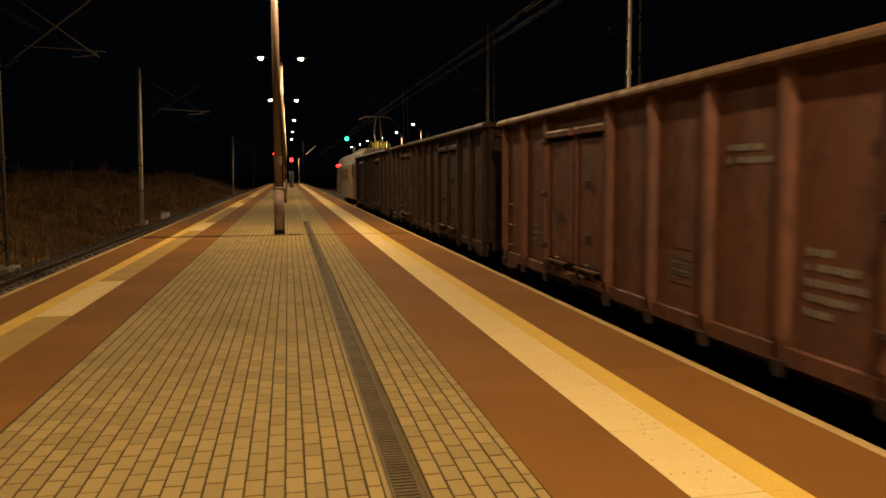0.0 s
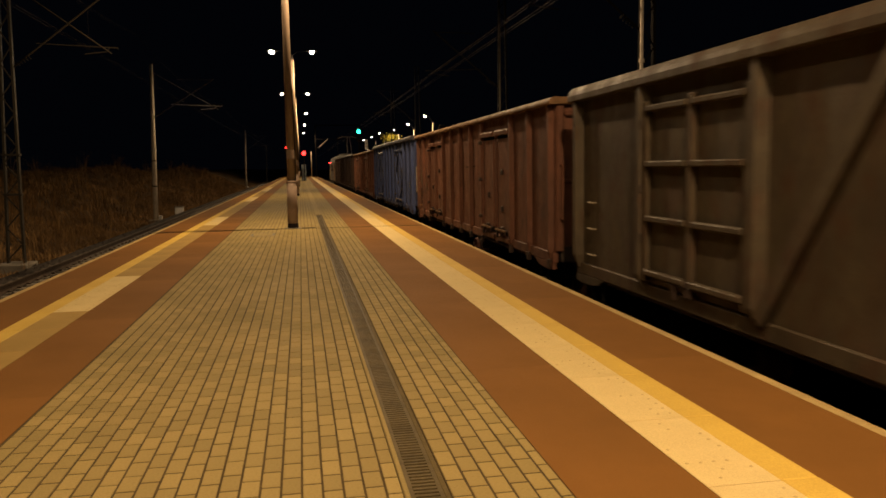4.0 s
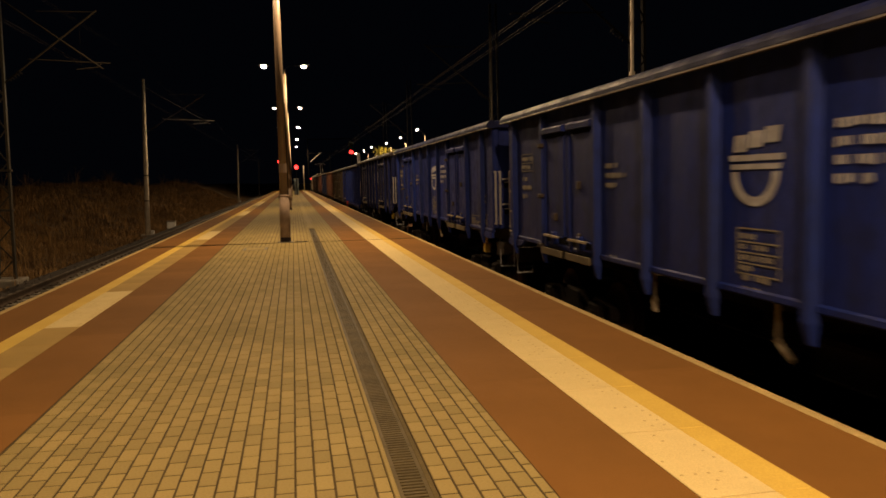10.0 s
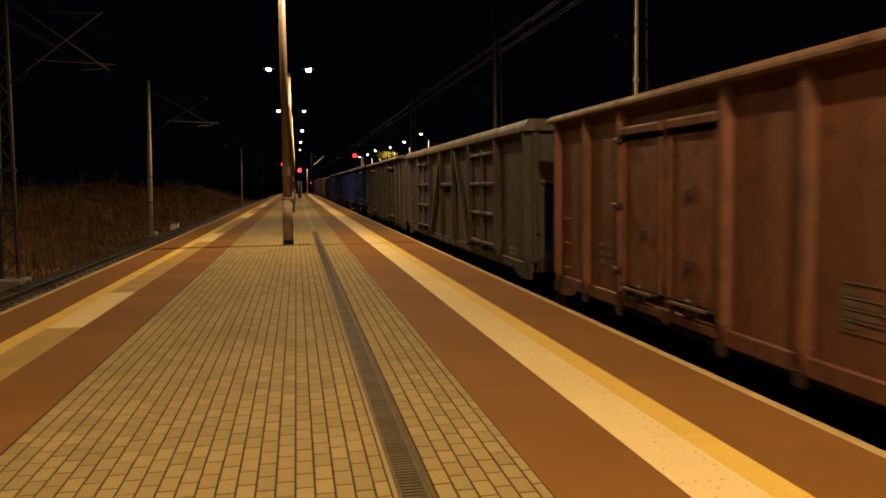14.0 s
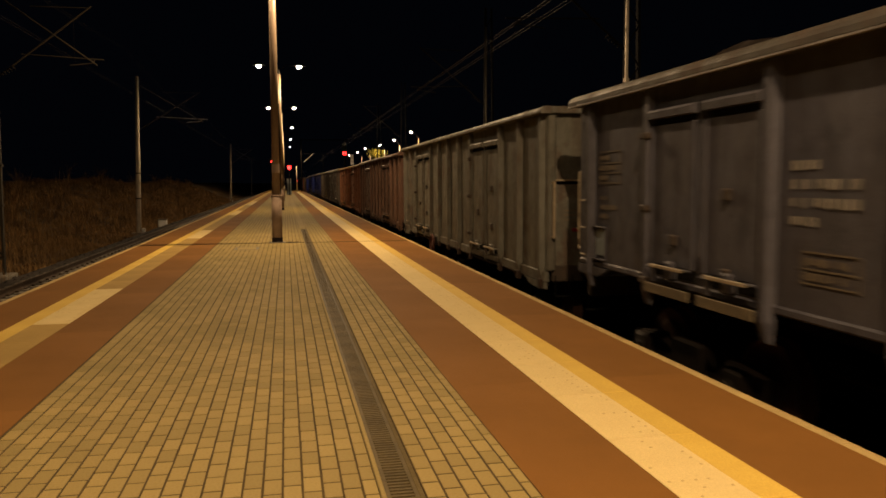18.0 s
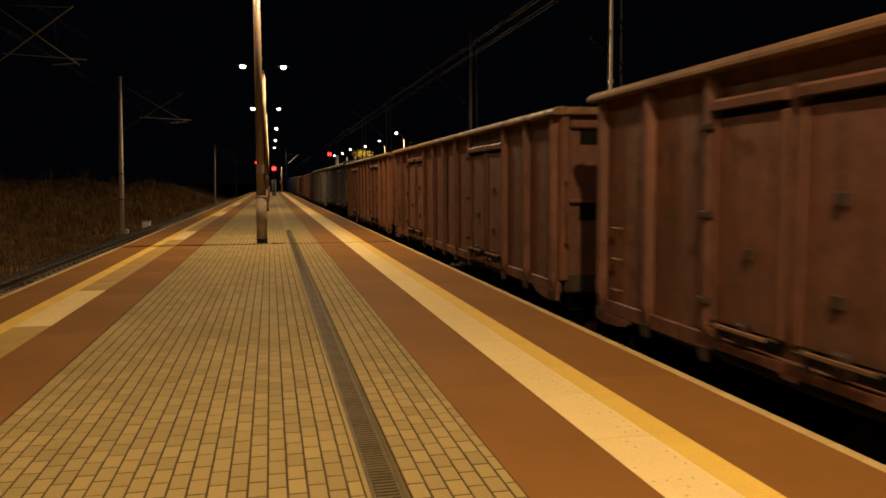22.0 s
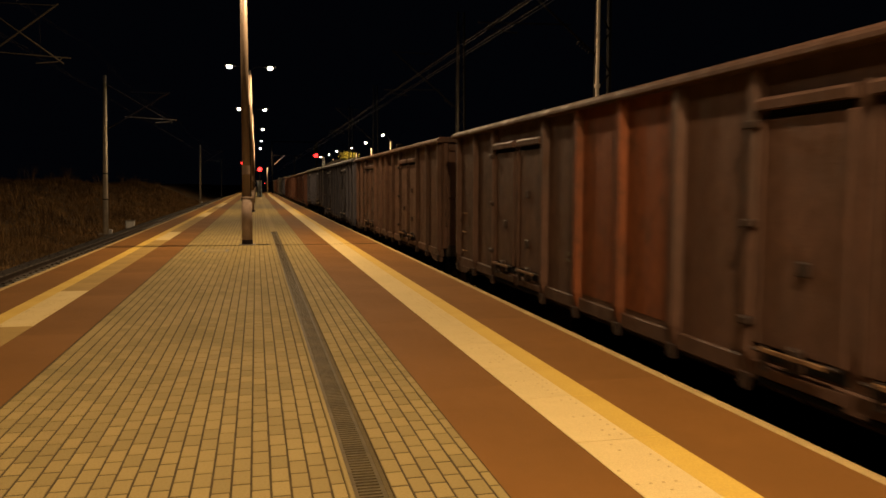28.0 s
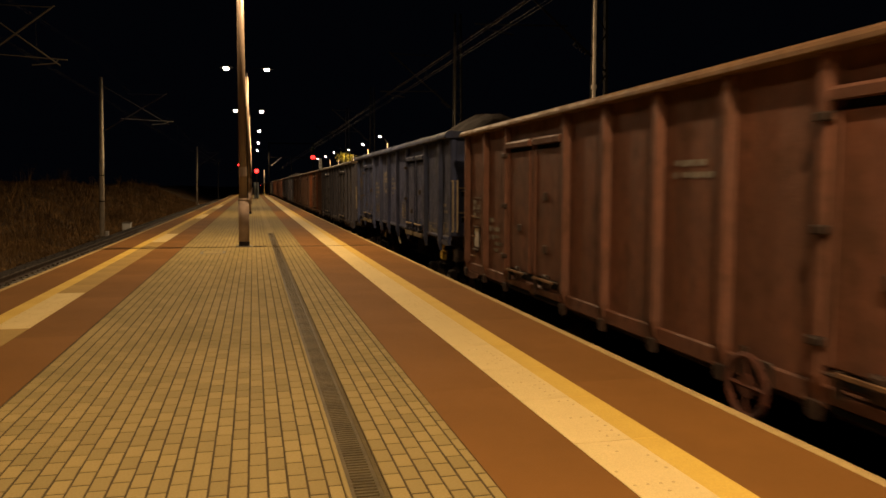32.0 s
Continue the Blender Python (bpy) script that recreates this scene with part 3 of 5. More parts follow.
        part("red_panel", rest, M["red"], p)
    # warning strips: cream studded slabs, a metre each, with a painted yellow line on the track side
    rng = random.Random(3)
    ring = [(math.cos(a * math.pi / 4), math.sin(a * math.pi / 4)) for a in range(8)]
    dome = Shape().add([(.012 * x, .012 * y, .0) for x, y in ring] + [(.007 * x, .007 * y, .004) for x, y in ring], [tuple(range(8, 16))] + [(k, (k + 1) % 8, 8 + (k + 1) % 8, 8 + k) for k in range(8)])
    dome_mesh = dome.mesh("stud", M["stud"])
    for side, inner, mid, outer in ((1, 1.868, 2.252, 2.45), (-1, -2.402, -2.785, -2.985)):
        a, b = min(inner, mid), max(inner, mid)
        plain = Shape().box(a, b, .005, .995, -.06, .003, .0012)
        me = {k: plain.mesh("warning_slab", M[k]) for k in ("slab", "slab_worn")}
        centre = (a + b) / 2
        a, b = min(outer, mid), max(outer, mid)
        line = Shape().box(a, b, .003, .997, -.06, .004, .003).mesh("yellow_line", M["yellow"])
        for i in range(-2, 70):
            y = 0.37 + 1.0 * i
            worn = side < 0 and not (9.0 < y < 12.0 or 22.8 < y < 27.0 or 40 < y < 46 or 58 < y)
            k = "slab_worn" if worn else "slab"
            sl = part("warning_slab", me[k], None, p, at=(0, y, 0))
            spots = [(centre - .155 + v * .075 + rng.gauss(0, .003), .09 + u * .103) for u in range(9) for v in range(5) if rng.random() < (.2 + .15 * math.sin(i * 2.1 + u) if v < 3 else .45)] if y < 16 and not worn else []
            if 2.5 < y < 9:
                for sx, sy in spots:
                    part("stud", dome_mesh, None, sl, at=(sx, sy, .002))
            elif spots:
                worn_studs = Shape()
                for sx, sy in spots:
                    worn_studs.add([(vx + sx, vy + sy, vz + .002) for vx, vy, vz in dome.v], dome.f)
                part("studs", worn_studs, M["stud"], sl)
            part("yellow_line", line, None, p, at=(0, y, 0))
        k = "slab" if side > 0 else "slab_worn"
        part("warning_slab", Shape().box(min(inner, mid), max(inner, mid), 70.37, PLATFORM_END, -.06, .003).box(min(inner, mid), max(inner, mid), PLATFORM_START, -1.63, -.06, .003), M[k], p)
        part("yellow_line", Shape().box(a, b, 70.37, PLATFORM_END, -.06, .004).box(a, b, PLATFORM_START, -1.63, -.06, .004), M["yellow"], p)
    # bed of the paving and the expansion joint across the platform at the first pole
    part("paving_bed", Shape().box(BRICK_L, GUTTER_L, PLATFORM_START, 62, -.06, -.0022).box(GUTTER_R, BRICK_R, PLATFORM_START, 62, -.06, -.0022).box(GUTTER_L, GUTTER_R, 27.2, 62, -.06, -.0022), M["joint"], p)
    part("expansion_joint", Shape().box(EDGE_L + .1, EDGE_R - .1, 20.93, 20.99, -.05, .0055), M["joint"], p)
    # drain channel with a slotted grate
    part("drain_channel", Shape().box(GUTTER_L, GUTTER_R, -4, 27.2, -.06, -.05), M["dark"], p)
    part("channel_edge", Shape().box(GUTTER_L + .002, GUTTER_L + .028, -4, 27.2, -.055, .001, .004), M["brick"], p, "pale concrete edge of the drain")
    part("channel_edge", Shape().box(GUTTER_R - .03, GUTTER_R - .002, -4, 27.2, -.055, -.001, .004), M["channel"], p, "dirty concrete edge of the drain")
    slot = Shape()
    for i in range(12):
        slot.box(GUTTER_L + .045, GUTTER_R - .045, i * .0416, i * .0416 + .021, -.03, -.006)
    slot.box(GUTTER_L + .028, GUTTER_L + .05, 0, .499, -.03, -.004).box(GUTTER_R - .05, GUTTER_R - .03, 0, .499, -.03, -.004)
    me = slot.mesh("drain_grate", M["grate"])
    for i in range(58):
        part("drain_grate", me, None, p, at=(0, -2.0 + .5 * i, 0))
    # small black rectangle just right of the lamp post's foot
    part("sump_cover", Shape().box(-.02, .32, 21.0, 21.26, -.05, .0045, .003), M["dark"], p, "small black patch beside the lamp post")
    # flush service cover
    cv = Shape().box(-1.22, -.66, 19.0, 19.06, -.05, .003).box(-1.22, -.66, 19.7, 19.76, -.05, .003).box(-1.22, -1.16, 19.06, 19.7, -.05, .003).box(-.72, -.66, 19.06, 19.7, -.05, .003)
    cv = part("service_cover", cv, M["concrete"], p)
    part("lid", Shape().box(-1.15, -.73, 19.07, 19.69, -.05, .0035, .004), M["brick"], cv)
    return p


platform = build_platform()


# ---- platform lamps: a stout foot, a long pole and two heads on a cross arm ----
def build_platform_lamp():
    t = thing("platform_lamp", (0, 0, 0), "tall grey steel platform lamp with two lit heads", "lamp post", "platform lamps")
    s = Shape()
    s.prism([(0.138 * math.cos(a * math.pi / 6 + .26), 0.138 * math.sin(a * math.pi / 6 + .26)) for a in range(12)], "z", .13, 1.25)
    s.prism([(0.15 * math.cos(a * math.pi / 6 + .26), 0.15 * math.sin(a * math.pi / 6 + .26)) for a in range(12)], "z", 1.19, 1.25)
    smooth(part("foot_sleeve", s, M["sleeve"], t, "stout grey foot sleeve"))
    part("foot_boot", Shape().tube((0, 0, 0), (0, 0, .14), .143, sides=14), M["boot"], t, "dark painted foot")
    part("base_plate", Shape().box(-.2, .2, -.2, .2, 0, .022, .006), M["concrete"], t)
    smooth(part("pole", Shape().tube((0, 0, 1.25), (0, 0, 7.75), .105, .082, 16), M["pole"], t))
    # top, arms and heads near-black: the unlit zone is put into their colour
    part("pole_top", Shape().tube((0, 0, 7.75), (0, 0, 8.0), .06, .045, 12), M["under"], t)
    part("band", Shape().tube((0, 0, 1.82), (0, 0, 2.05), .108, .106, 14), M["sleeve"], t)
    part("cable", Shape().tube((.11, -.02, .2), (.1, -.02, 3.6), .016, sides=6), M["dark"], t)
    part("cross_arm", Shape().path([(-1.0, 0, 8.27), (-.3, 0, 8.2), (0, 0, 7.95), (.3, 0, 8.2), (1.0, 0, 8.27)], .013), M["dark"], t)
    for sx in (-1, 1):
        hd = Shape().prism([(-.33, 0), (-.28, .07), (.1, .11), (.32, .07), (.34, 0)], "y", -.15, .15)
        head = part("lamp_head", hd, M["mast"], t, at=(sx * 1.12, 0, 8.22))
        gl = Shape().prism([(-.14, .01), (-.14, -.05), (-.08, -.125), (.08, -.125), (.14, -.05), (.14, .01)], "y", -.11, .11)
        g = part("glass", gl, M["lamp_glass"], head, "glowing lamp glass")
        g.visible_shadow = False
    return t


def lamp_light(x, y, z, power, colour=LAMP_COLOUR, cone=174, tilt=0):
    d = bpy.data.lights.new("lamp_light", "SPOT")
    d.energy, d.color, d.spot_size, d.spot_blend, d.shadow_soft_size = power, colour, radians(cone), 0.45, 0.1
    ob = new("lamp_light", d)
    ob.matrix_basis = pose(x, y, z, 0, -tilt, 0)
    return ob


def place_platform_lamps():
    first = build_platform_lamp()
    first.matrix_basis = pose(POLE_X, POLE_FIRST, 0)
    # the unseen poles behind are set nearer and boosted to brighten what is close; the tilts keep light off the bank
    rest = [(first, .95)] + [(copy_thing(first, pose(POLE_X, POLE_FIRST + POLE_STEP * k + (3.9 if k < 0 else 0), 0)), power) for k, power in ((-2, 2.2), (-1, 1.4), (1, .74), (2, .66), (3, .66), (4, .66), (5, .66))]
    for ob, power in rest:
        x, y = ob.matrix_basis.translation[:2]
        for sx in (-1, 1):
            lamp_light(x + sx * 1.36, y, 8.0, LAMP_POWER * power * ((1.38 if y < 0 else 1.42 if y < 40 else 1.35) if sx > 0 else .22 if y < 0 else .33), tilt=9 if y < 0 else 0 if sx > 0 else 6)


place_platform_lamps()


# ---- catenary masts ----
def build_lattice_mast(x, y, top, arm, label, metal="steel"):
    """A lattice mast of two channels with a cantilever that reaches over the track (arm: how far, with its sign)."""
    t = thing("catenary_mast", pose(x, y, -1.25, 0, 1.2 if x < 0 else 0), label, "catenary mast", "catenary masts")
    part("foundation", Shape().box(-.42, .42, -.5, .5, -.25, .32, .03), M["concrete"], t)
    h = top + 1.25
    for s in (-1, 1):
        c = Shape().add([(s * .21 - .03, -.07, .3), (s * .21 + .03, -.07, .3), (s * .21 + .03, .07, .3), (s * .21 - .03, .07, .3),
                         (s * .11 - .03, -.06, h), (s * .11 + .03, -.06, h), (s * .11 + .03, .06, h), (s * .11 - .03, .06, h)],
                        [(3, 2, 1, 0), (4, 5, 6, 7), (0, 1, 5, 4), (1, 2, 6, 5), (2, 3, 7, 6), (3, 0, 4, 7)])
        part("channel", c, M[metal], t)
    z, k = .4, 1
    lace = Shape()
    while z < h - .5:
        w0, w1 = .21 - .1 * z / h, .21 - .1 * (z + .45) / h
        lace.bar((-k * w0, -.055, z), (k * w1, -.055, z + .45), .035, .012, (0, 1, 0))
        z, k = z + .45, -k
    tagged(part("lacing", lace, M[metal], t), kind="stuff")
    for z in (2.2, 3.3):
        part("band", Shape().box(-.24, .24, -.085, .085, z, z + .06), M[metal], t)
    if arm:
        # arms behind the train near-black: their lack of light is in the colour
        cantilever(t, arm, 1.25, *(("mast", "mast") if arm < 0 else ("tube", "tube")))
    return t


def cantilever(t, arm, base, tube="tube", bright="tube"):
    s = 1 if arm > 0 else -1
    part("bracket_tube", Shape().tube((s * .15, 0, 4.45 + base), (arm, 0, 6.5 + base), .025), M[tube], t)
    part("stay_tube", Shape().tube((s * .1, 0, 6.75 + base), (arm * 1.05, 0, 4.9 + base), .022), M[tube], t)
    part("top_tube", Shape().tube((arm * .4, 0, 6.42 + base), (arm * .98, 0, 6.45 + base), .014), M[tube], t)
    part("register_tube", Shape().tube((arm * .3, 0, 5.12 + base), (arm * 1.12, 0, 5.06 + base), .016), M[bright], t)
    part("steady_arm", Shape().path([(arm * .78, 0, 4.87 + base), (arm * 1.0, 0, 4.95 + base), (arm * 1.03, 0, 5.05 + base)], .016), M[bright], t)
    ins = Shape()
    for i in range(5):
        ins.tube((s * (.3 + .07 * i), 0, 4.55 + .047 * i + base), (s * (.32 + .07 * i), 0, 4.57 + .047 * i + base), .07, .05)
    part("insulator", ins, M["mast"], t)
    return t


def build_concrete_mast(x, y, top, arm, label):
    """A spun-concrete mast that tapers to its top."""
    t = thing("catenary_mast", pose(x, y, -1.25, 0, 1.2 if x < 0 else 0), label, "catenary mast", "catenary masts")
    part("foundation", Shape().box(-.35, .35, -.35, .35, -.25, .22, .03), M["concrete"], t)
    smooth(part("shaft", Shape().tube((0, 0, .2), (0, 0, top + 1.25), .135, .09, 12), M["mast_pale"], t))
    for z in (2.0, 3.35, 3.9):
        part("band", Shape().tube((0, 0, z), (0, 0, z + .05), .145, .145, 12), M["white"] if z > 3.5 else M["dark"], t)
    part("junction_box", Shape().box(.16, .32, -.12, .12, .12, .45, .02), M["white"], t, "small white junction box")
    if arm:
        # the near mast's register arm is painted white for the light on it
        cantilever(t, arm, 1.25, "zinc_tube", "white" if y < 60 else "zinc_tube")
    return t


MAST_L = "grey catenary mast with an arm over the unused track"
build_lattice_mast(-7.93, 23.8, 7.4, 2.6, "pale riveted steel lattice catenary mast on a concrete block", "tube")
build_concrete_mast(-7.75, 44.6, 7.2, 3.2, MAST_L)
build_concrete_mast(-7.8, 118, 7.2, 3.0, MAST_L)
build_concrete_mast(-7.8, 190, 7.2, 3.0, MAST_L)
for x, y in ((7.62, 16.75), (7.55, 29.2), (7.6, 51.4), (7.6, 65.2)):
    build_lattice_mast(x, y, 8.0, -2.6, "dark steel lattice catenary mast behind the goods train", "mast")


def build_slim_post(x, y, top, metal):
    """A thin bright tube beside a mast."""
    t = thing("slim_post", (x, y, -1.25), "slim pale steel tube standing before a catenary mast", "post", "slim posts")
    smooth(part("tube", Shape().tube((0, 0, 0), (0, 0, top + 1.25), .042, .036, 10), M[metal], t))
    part("clamp", Shape().tube((0, 0, 4.95), (0, 0, 5.03), .062, sides=10), M[metal], t)
    part("foot", Shape().box(-.15, .15, -.15, .15, -.05, .1, .02), M["concrete"], t)


build_slim_post(7.3, 16.3, 8.5, "mast_pale")
build_slim_post(7.3, 28.6, 7.2, "tube")


def build_gantry(y, x0, x1, top):
    """A dark portal across the goods track with a pale hanging arm."""
    t = thing("catenary_gantry", (x0, y, 0), "dark steel catenary portal over the goods track", "gantry")
    w = x1 - x0
    part("leg", Shape().box(-.11, .11, -.14, .14, 0, top, .02), M["mast"], t)
    part("leg", Shape().box(w - .11, w + .11, -.14, .14, -1.25, top, .02), M["mast"], t)
    part("beam", Shape().box(.11, w - .11, -.1, .1, top - .25, top - .05, .02), M["mast"], t)
    part("lower_beam", Shape().box(.11, w - .11, -.06, .06, 6.9, 7.03, .01), M["mast"], t)
    # this arm's lamplit look is put into its pale colour
    part("hanging_arm", Shape().tube((.4, -.12, 5.4), (2.25, -.12, 7.0), .05), M["mast_pale"], t, "pale slanting arm")
    part("drop_post", Shape().box(4.0, 4.14, -.06, .06, 3.5, 6.9, .01), M["mast"], t)
    t2 = thing("end_post", (2.05, y - 1.5, 0), "slim pale post near the platform's far end", "post")
    smooth(part("tube", Shape().tube((0, 0, 0), (0, 0, 4.7), .1, .08, 12), M["mast_pale"], t2))
    part("foot", Shape().box(-.2, .2, -.2, .2, 0, .05, .01), M["concrete"], t2)


build_gantry(150, 2.95, 11.1, 9.7)


# ---- overhead wires ----
def build_wires(x, low, high, sag, label, r):
    t = thing("overhead_wire", (x, 0, low), label, "overhead wire", "overhead wires")
    for dx in (-.05, .05):
        part("contact_wire", Shape().tube((dx, -60, 0), (dx, 330, 0), r, sides=6), M["wire"], t)
        pts = []
        for k in range(13):
            for i in range(6):
                u = i / 6
                pts.append((dx, -60 + 30 * (k + u), high - low - sag * 4 * u * (1 - u)))
        part("messenger_wire", Shape().path(pts, r, 5), M["wire"], t)
    for k in range(26):
        y = -57 + 10.0 * k
        u = ((y + 60) / 30) % 1
        part("dropper", Shape().tube((0, y, 0), (0, y, high - low - sag * 4 * u * (1 - u)), .003, sides=5), M["wire"], t)


build_wires(TRACK_R, 4.74, 5.03, 0.04, "pairs of copper wires over the goods track", .005)
build_wires(TRACK_L, 4.86, 6.3, 0.5, "pairs of copper wires over the unused track", .0025)


# ---- signals, far lamps and small things ----
def build_street_lamp(x, y, z, reach, label="lit street lamp on a pale pole beyond the tracks"):
    t = thing("street_lamp", (x, y, -1.25), label, "street lamp", "street lamps")
    smooth(part("pole", Shape().tube((0, 0, 0), (0, 0, z + .75), .075, .05, 10), M["steel"], t))
    part("arm", Shape().path([(0, 0, z + .7), (-reach * .5, 0, z + 1.2), (-reach, 0, z + 1.3)], .02), M["mast"], t)
    head = part("lamp_head", Shape().prism([(-.2, 0), (-.14, .07), (.14, .07), (.2, 0)], "y", -.12, .12), M["mast"], t, at=(-reach, 0, z + 1.28))
    part("glass", Shape().prism([(-.06, 0), (.06, 0), (.08, -.06), (.05, -.11), (-.05, -.11), (-.08, -.06)], "y", -.08, .08), M["far_glass"], head).visible_shadow = False
    lamp_light(x - reach, y, z - .2, 500)


for x, y, z, r in ((10.2, 61, 5.45, .6), (10.2, 71.5, 5.4, .5), (10.4, 99, 5.8, .6), (10.4, 110, 5.75, .6), (10.4, 124, 5.9, .6), (11.15, 90.3, 5.8, .5)):
    build_street_lamp(x, y, z, r)


def build_signal(x, y, lenses, label, plate=False, r=.26):
    """A colour-light signal; lenses: (height, material)."""
    t = thing("railway_signal", (x, y, -1.25), label, "railway signal", "signals")
    top = max(z for z, m in lenses) + 1.25
    part("post", Shape().tube((0, 0, 0), (0, 0, top - .3), .06, sides=10), M["mast"], t)
    low = min(z for z, m in lenses) + 1.25
    part("signal_head", Shape().box(-.3, .3, .05, .3, low - .4, top + .4, .08), M["dark"], t)
    for z, m in lenses:
        ln = part("lens", Shape().tube((0, .04, z + 1.25), (0, -.03, z + 1.25), r, r * .9, 14), m, t)
        part("hood", Shape().add([((r + .03) * math.cos(a), d, z + 1.25 + (r + .03) * math.sin(a)) for d in (-.3, .05) for a in [math.pi * i / 8 for i in range(9)]],
                                 [(i, i + 1, 10 + i, 9 + i) for i in range(8)]), M["dark"], ln)
    if plate:
        part("number_plate", Shape().box(.8, 1.15, .0, .02, low - 1.47, low - .17, .005), M["white"], t, "upright white plate with dark bars")
        part("plate_bar", Shape().box(.88, 1.07, -.006, -.001, low - 1.1, low - 1.0).box(.88, 1.07, -.006, -.001, low - .7, low - .6), M["dark"], t)
        part("plate_bracket", Shape().box(.05, .8, .0, .05, low - .5, low - .42).box(.05, .8, .0, .05, low - 1.2, low - 1.12), M["mast"], t)
    return t


main_signal = build_signal(7.75, 106, ((6.35, M["green_glass"]), (5.45, M["red_glass"])), "tall signal whose green light gives way to red", True)
build_signal(0.5, 104, ((3.55, M["red_glass"]),), "red signal light at the platform's far end")
build_signal(10.97, 61, ((4.38, M["red_glass"]),), "red signal light beyond the goods train", r=.11)
build_signal(-1.7, 104, ((4.3, M["red_glass"]),), "red signal light beside the unused track", r=.13)

# added disc: blocks whichever lens is off, as both glow all the time
shutter = part("shutter", Shape().tube((0, -.035, 0), (0, -.055, 0), .275, sides=16), M["dark"], main_signal, "round black disc added to cover the unlit lens")


def build_cabinet(x, y, w, d, h, mat, name, label):
    t = thing(name, (x, y, 0 if x > -3 else -1.25), label, "cabinet")
    part("case", Shape().box(-w / 2, w / 2, -d / 2, d / 2, .06, h, .02), mat, t)
    part("door", Shape().box(-w * .42, w * .42, -d / 2 - .015, -d / 2 + .005, .15, h - .12, .006), mat, t)
    part("roof", Shape().box(-w / 2 - .04, w / 2 + .04, -d / 2 - .04, d / 2 + .04, h, h + .05, .012), M["steel"], t)
    part("plinth", Shape().box(-w / 2 - .03, w / 2 + .03, -d / 2 - .03, d / 2 + .03, 0, .06), M["concrete"], t)


build_cabinet(0.45, 108, .6, .6, 2.1, M["panel"], "information_cabinet", "pale blue information cabinet under the red signal")
build_cabinet(-7.6, 52.0, .5, .4, .56, M["white"], "trackside_box", "small white equipment box beside the unused track")


def build_tree(x, y, z, label):
    rng = random.Random(8)
    t = thing("tree", (x, y, -1.25), label, "tree")
    tr = Shape().tube((0, 0, 0), (0, 0, z - 1), .16, .1, 8)
    for k in range(7):
        a = k * 0.9
        tr.tube((0, 0, z - 2 + .25 * k), (.6 * math.cos(a), .6 * math.sin(a), z - .6 + .15 * k), .04, .015, 6)
    part("trunk", tr, M["concrete"], t)
    lf = Shape()
    for i in range(1100):
        p = Vector((rng.gauss(0, .36), rng.gauss(0, .36), z - .1 + rng.gauss(0, .24)))
        u = Vector((rng.gauss(0, 1), rng.gauss(0, 1), rng.gauss(0, 1))).normalized() * .11
        w = u.cross(Vector((rng.gauss(0, 1), rng.gauss(0, 1), rng.gauss(0, 1)))).normalized() * .07
        lf.add([p - u, p + w, p + u, p - w], [(0, 1, 2, 3)])
    me = bpy.data.meshes.new("crown")
    me.from_pydata(lf.v, [], lf.f)
    me.materials.append(M["leaf"])
    part("crown", me, None, t)


M["leaf"] = surface("yellow_autumn_leaves", (0.22, 0.19, 0.025), (0.14, 0.125, 0.02), 2, 0.7, 0, 0.1, 30, own=.3)
build_tree(10.4, 92, 6.3, "small tree with yellow leaves under a street lamp")


# ---- the goods train ----
PITCH = 14.2          # from buffer to buffer
BODY = 13.0           # length of a wagon's body
SIDE = 1.47           # half width over the side sheets
cache = {}


def cached(key, build):
    if key not in cache:
        cache[key] = build()
    return cache[key]


def piece(name, key, build, mat, parent, at=None, label=""):
    me = cached((name, key, mat), lambda: build().mesh(name, M[mat]))
    return part(name, me, None, parent, label, at)


def side_wall(z0, z1):
    """A side wall of pressed sheet, slightly dished between its posts."""
    s = Shape()
    n, rows = 52, 6
    v = []
    for j in range(rows + 1):
        for i in range(n + 1):
            u = i / 4 % 1
            dish = .012 * math.sin(math.pi * u) * math.sin(math.pi * j / rows) * (.5 + .5 * math.sin(i // 4 * 2.3))
            v.append((dish, -BODY / 2 + BODY * i / n, z0 + (z1 - z0) * j / rows))
    m = len(v)
    v += [(.035, y, z) for x, y, z in v]
    q = [(j * (n + 1) + i, j * (n + 1) + i + 1, (j + 1) * (n + 1) + i + 1, (j + 1) * (n + 1) + i) for j in range(rows) for i in range(n)]
    s.add(v, q + [tuple(m + k for k in f[::-1]) for f in q])
    return s.box(0, .035, -BODY / 2 - .002, -BODY / 2 + .002, z0, z1).box(0, .035, BODY / 2 - .002, BODY / 2 + .002, z0, z1)


def end_sheet(z0, z1):
    return Shape().box(-SIDE + .036, SIDE - .036, -.035, 0, z0, z1, .004)


def rim_beam(z0, z1, out, e):
    """The two long rim beams, rounded off inwards and upwards; e: how far they pass the end walls."""
    s = Shape()
    h, t = BODY / 2 + e, z1 - z0
    for k in (-1, 1):
        o = [(out - .16, z0), (out - .012, z0), (out, z0 + .012), (out, z0 + .42 * t), (out - .018, z0 + .68 * t), (out - .05, z1 - .012), (out - .08, z1), (out - .15, z1), (out - .16, z1 - .3 * t)]
        s.prism([(k * x, z) for x, z in o], "y", -h, h)
    return s


def rim_flange(z0, out, e):
    """A pale strip that paints the highlight along a rim beam's lower edge."""
    return Shape().box(-out - .004, -out + .03, -BODY / 2 - e, BODY / 2 + e, z0 - .012, z0 + .006, .003)


def rim_end(z0, z1, out, e):
    t = z1 - z0
    o = [(-.06, z0), (e - .012, z0), (e, z0 + .012), (e, z0 + .5 * t), (e - .02, z1 - .03 * t), (e - .05, z1), (-.05, z1), (-.07, z1 - .3 * t)]
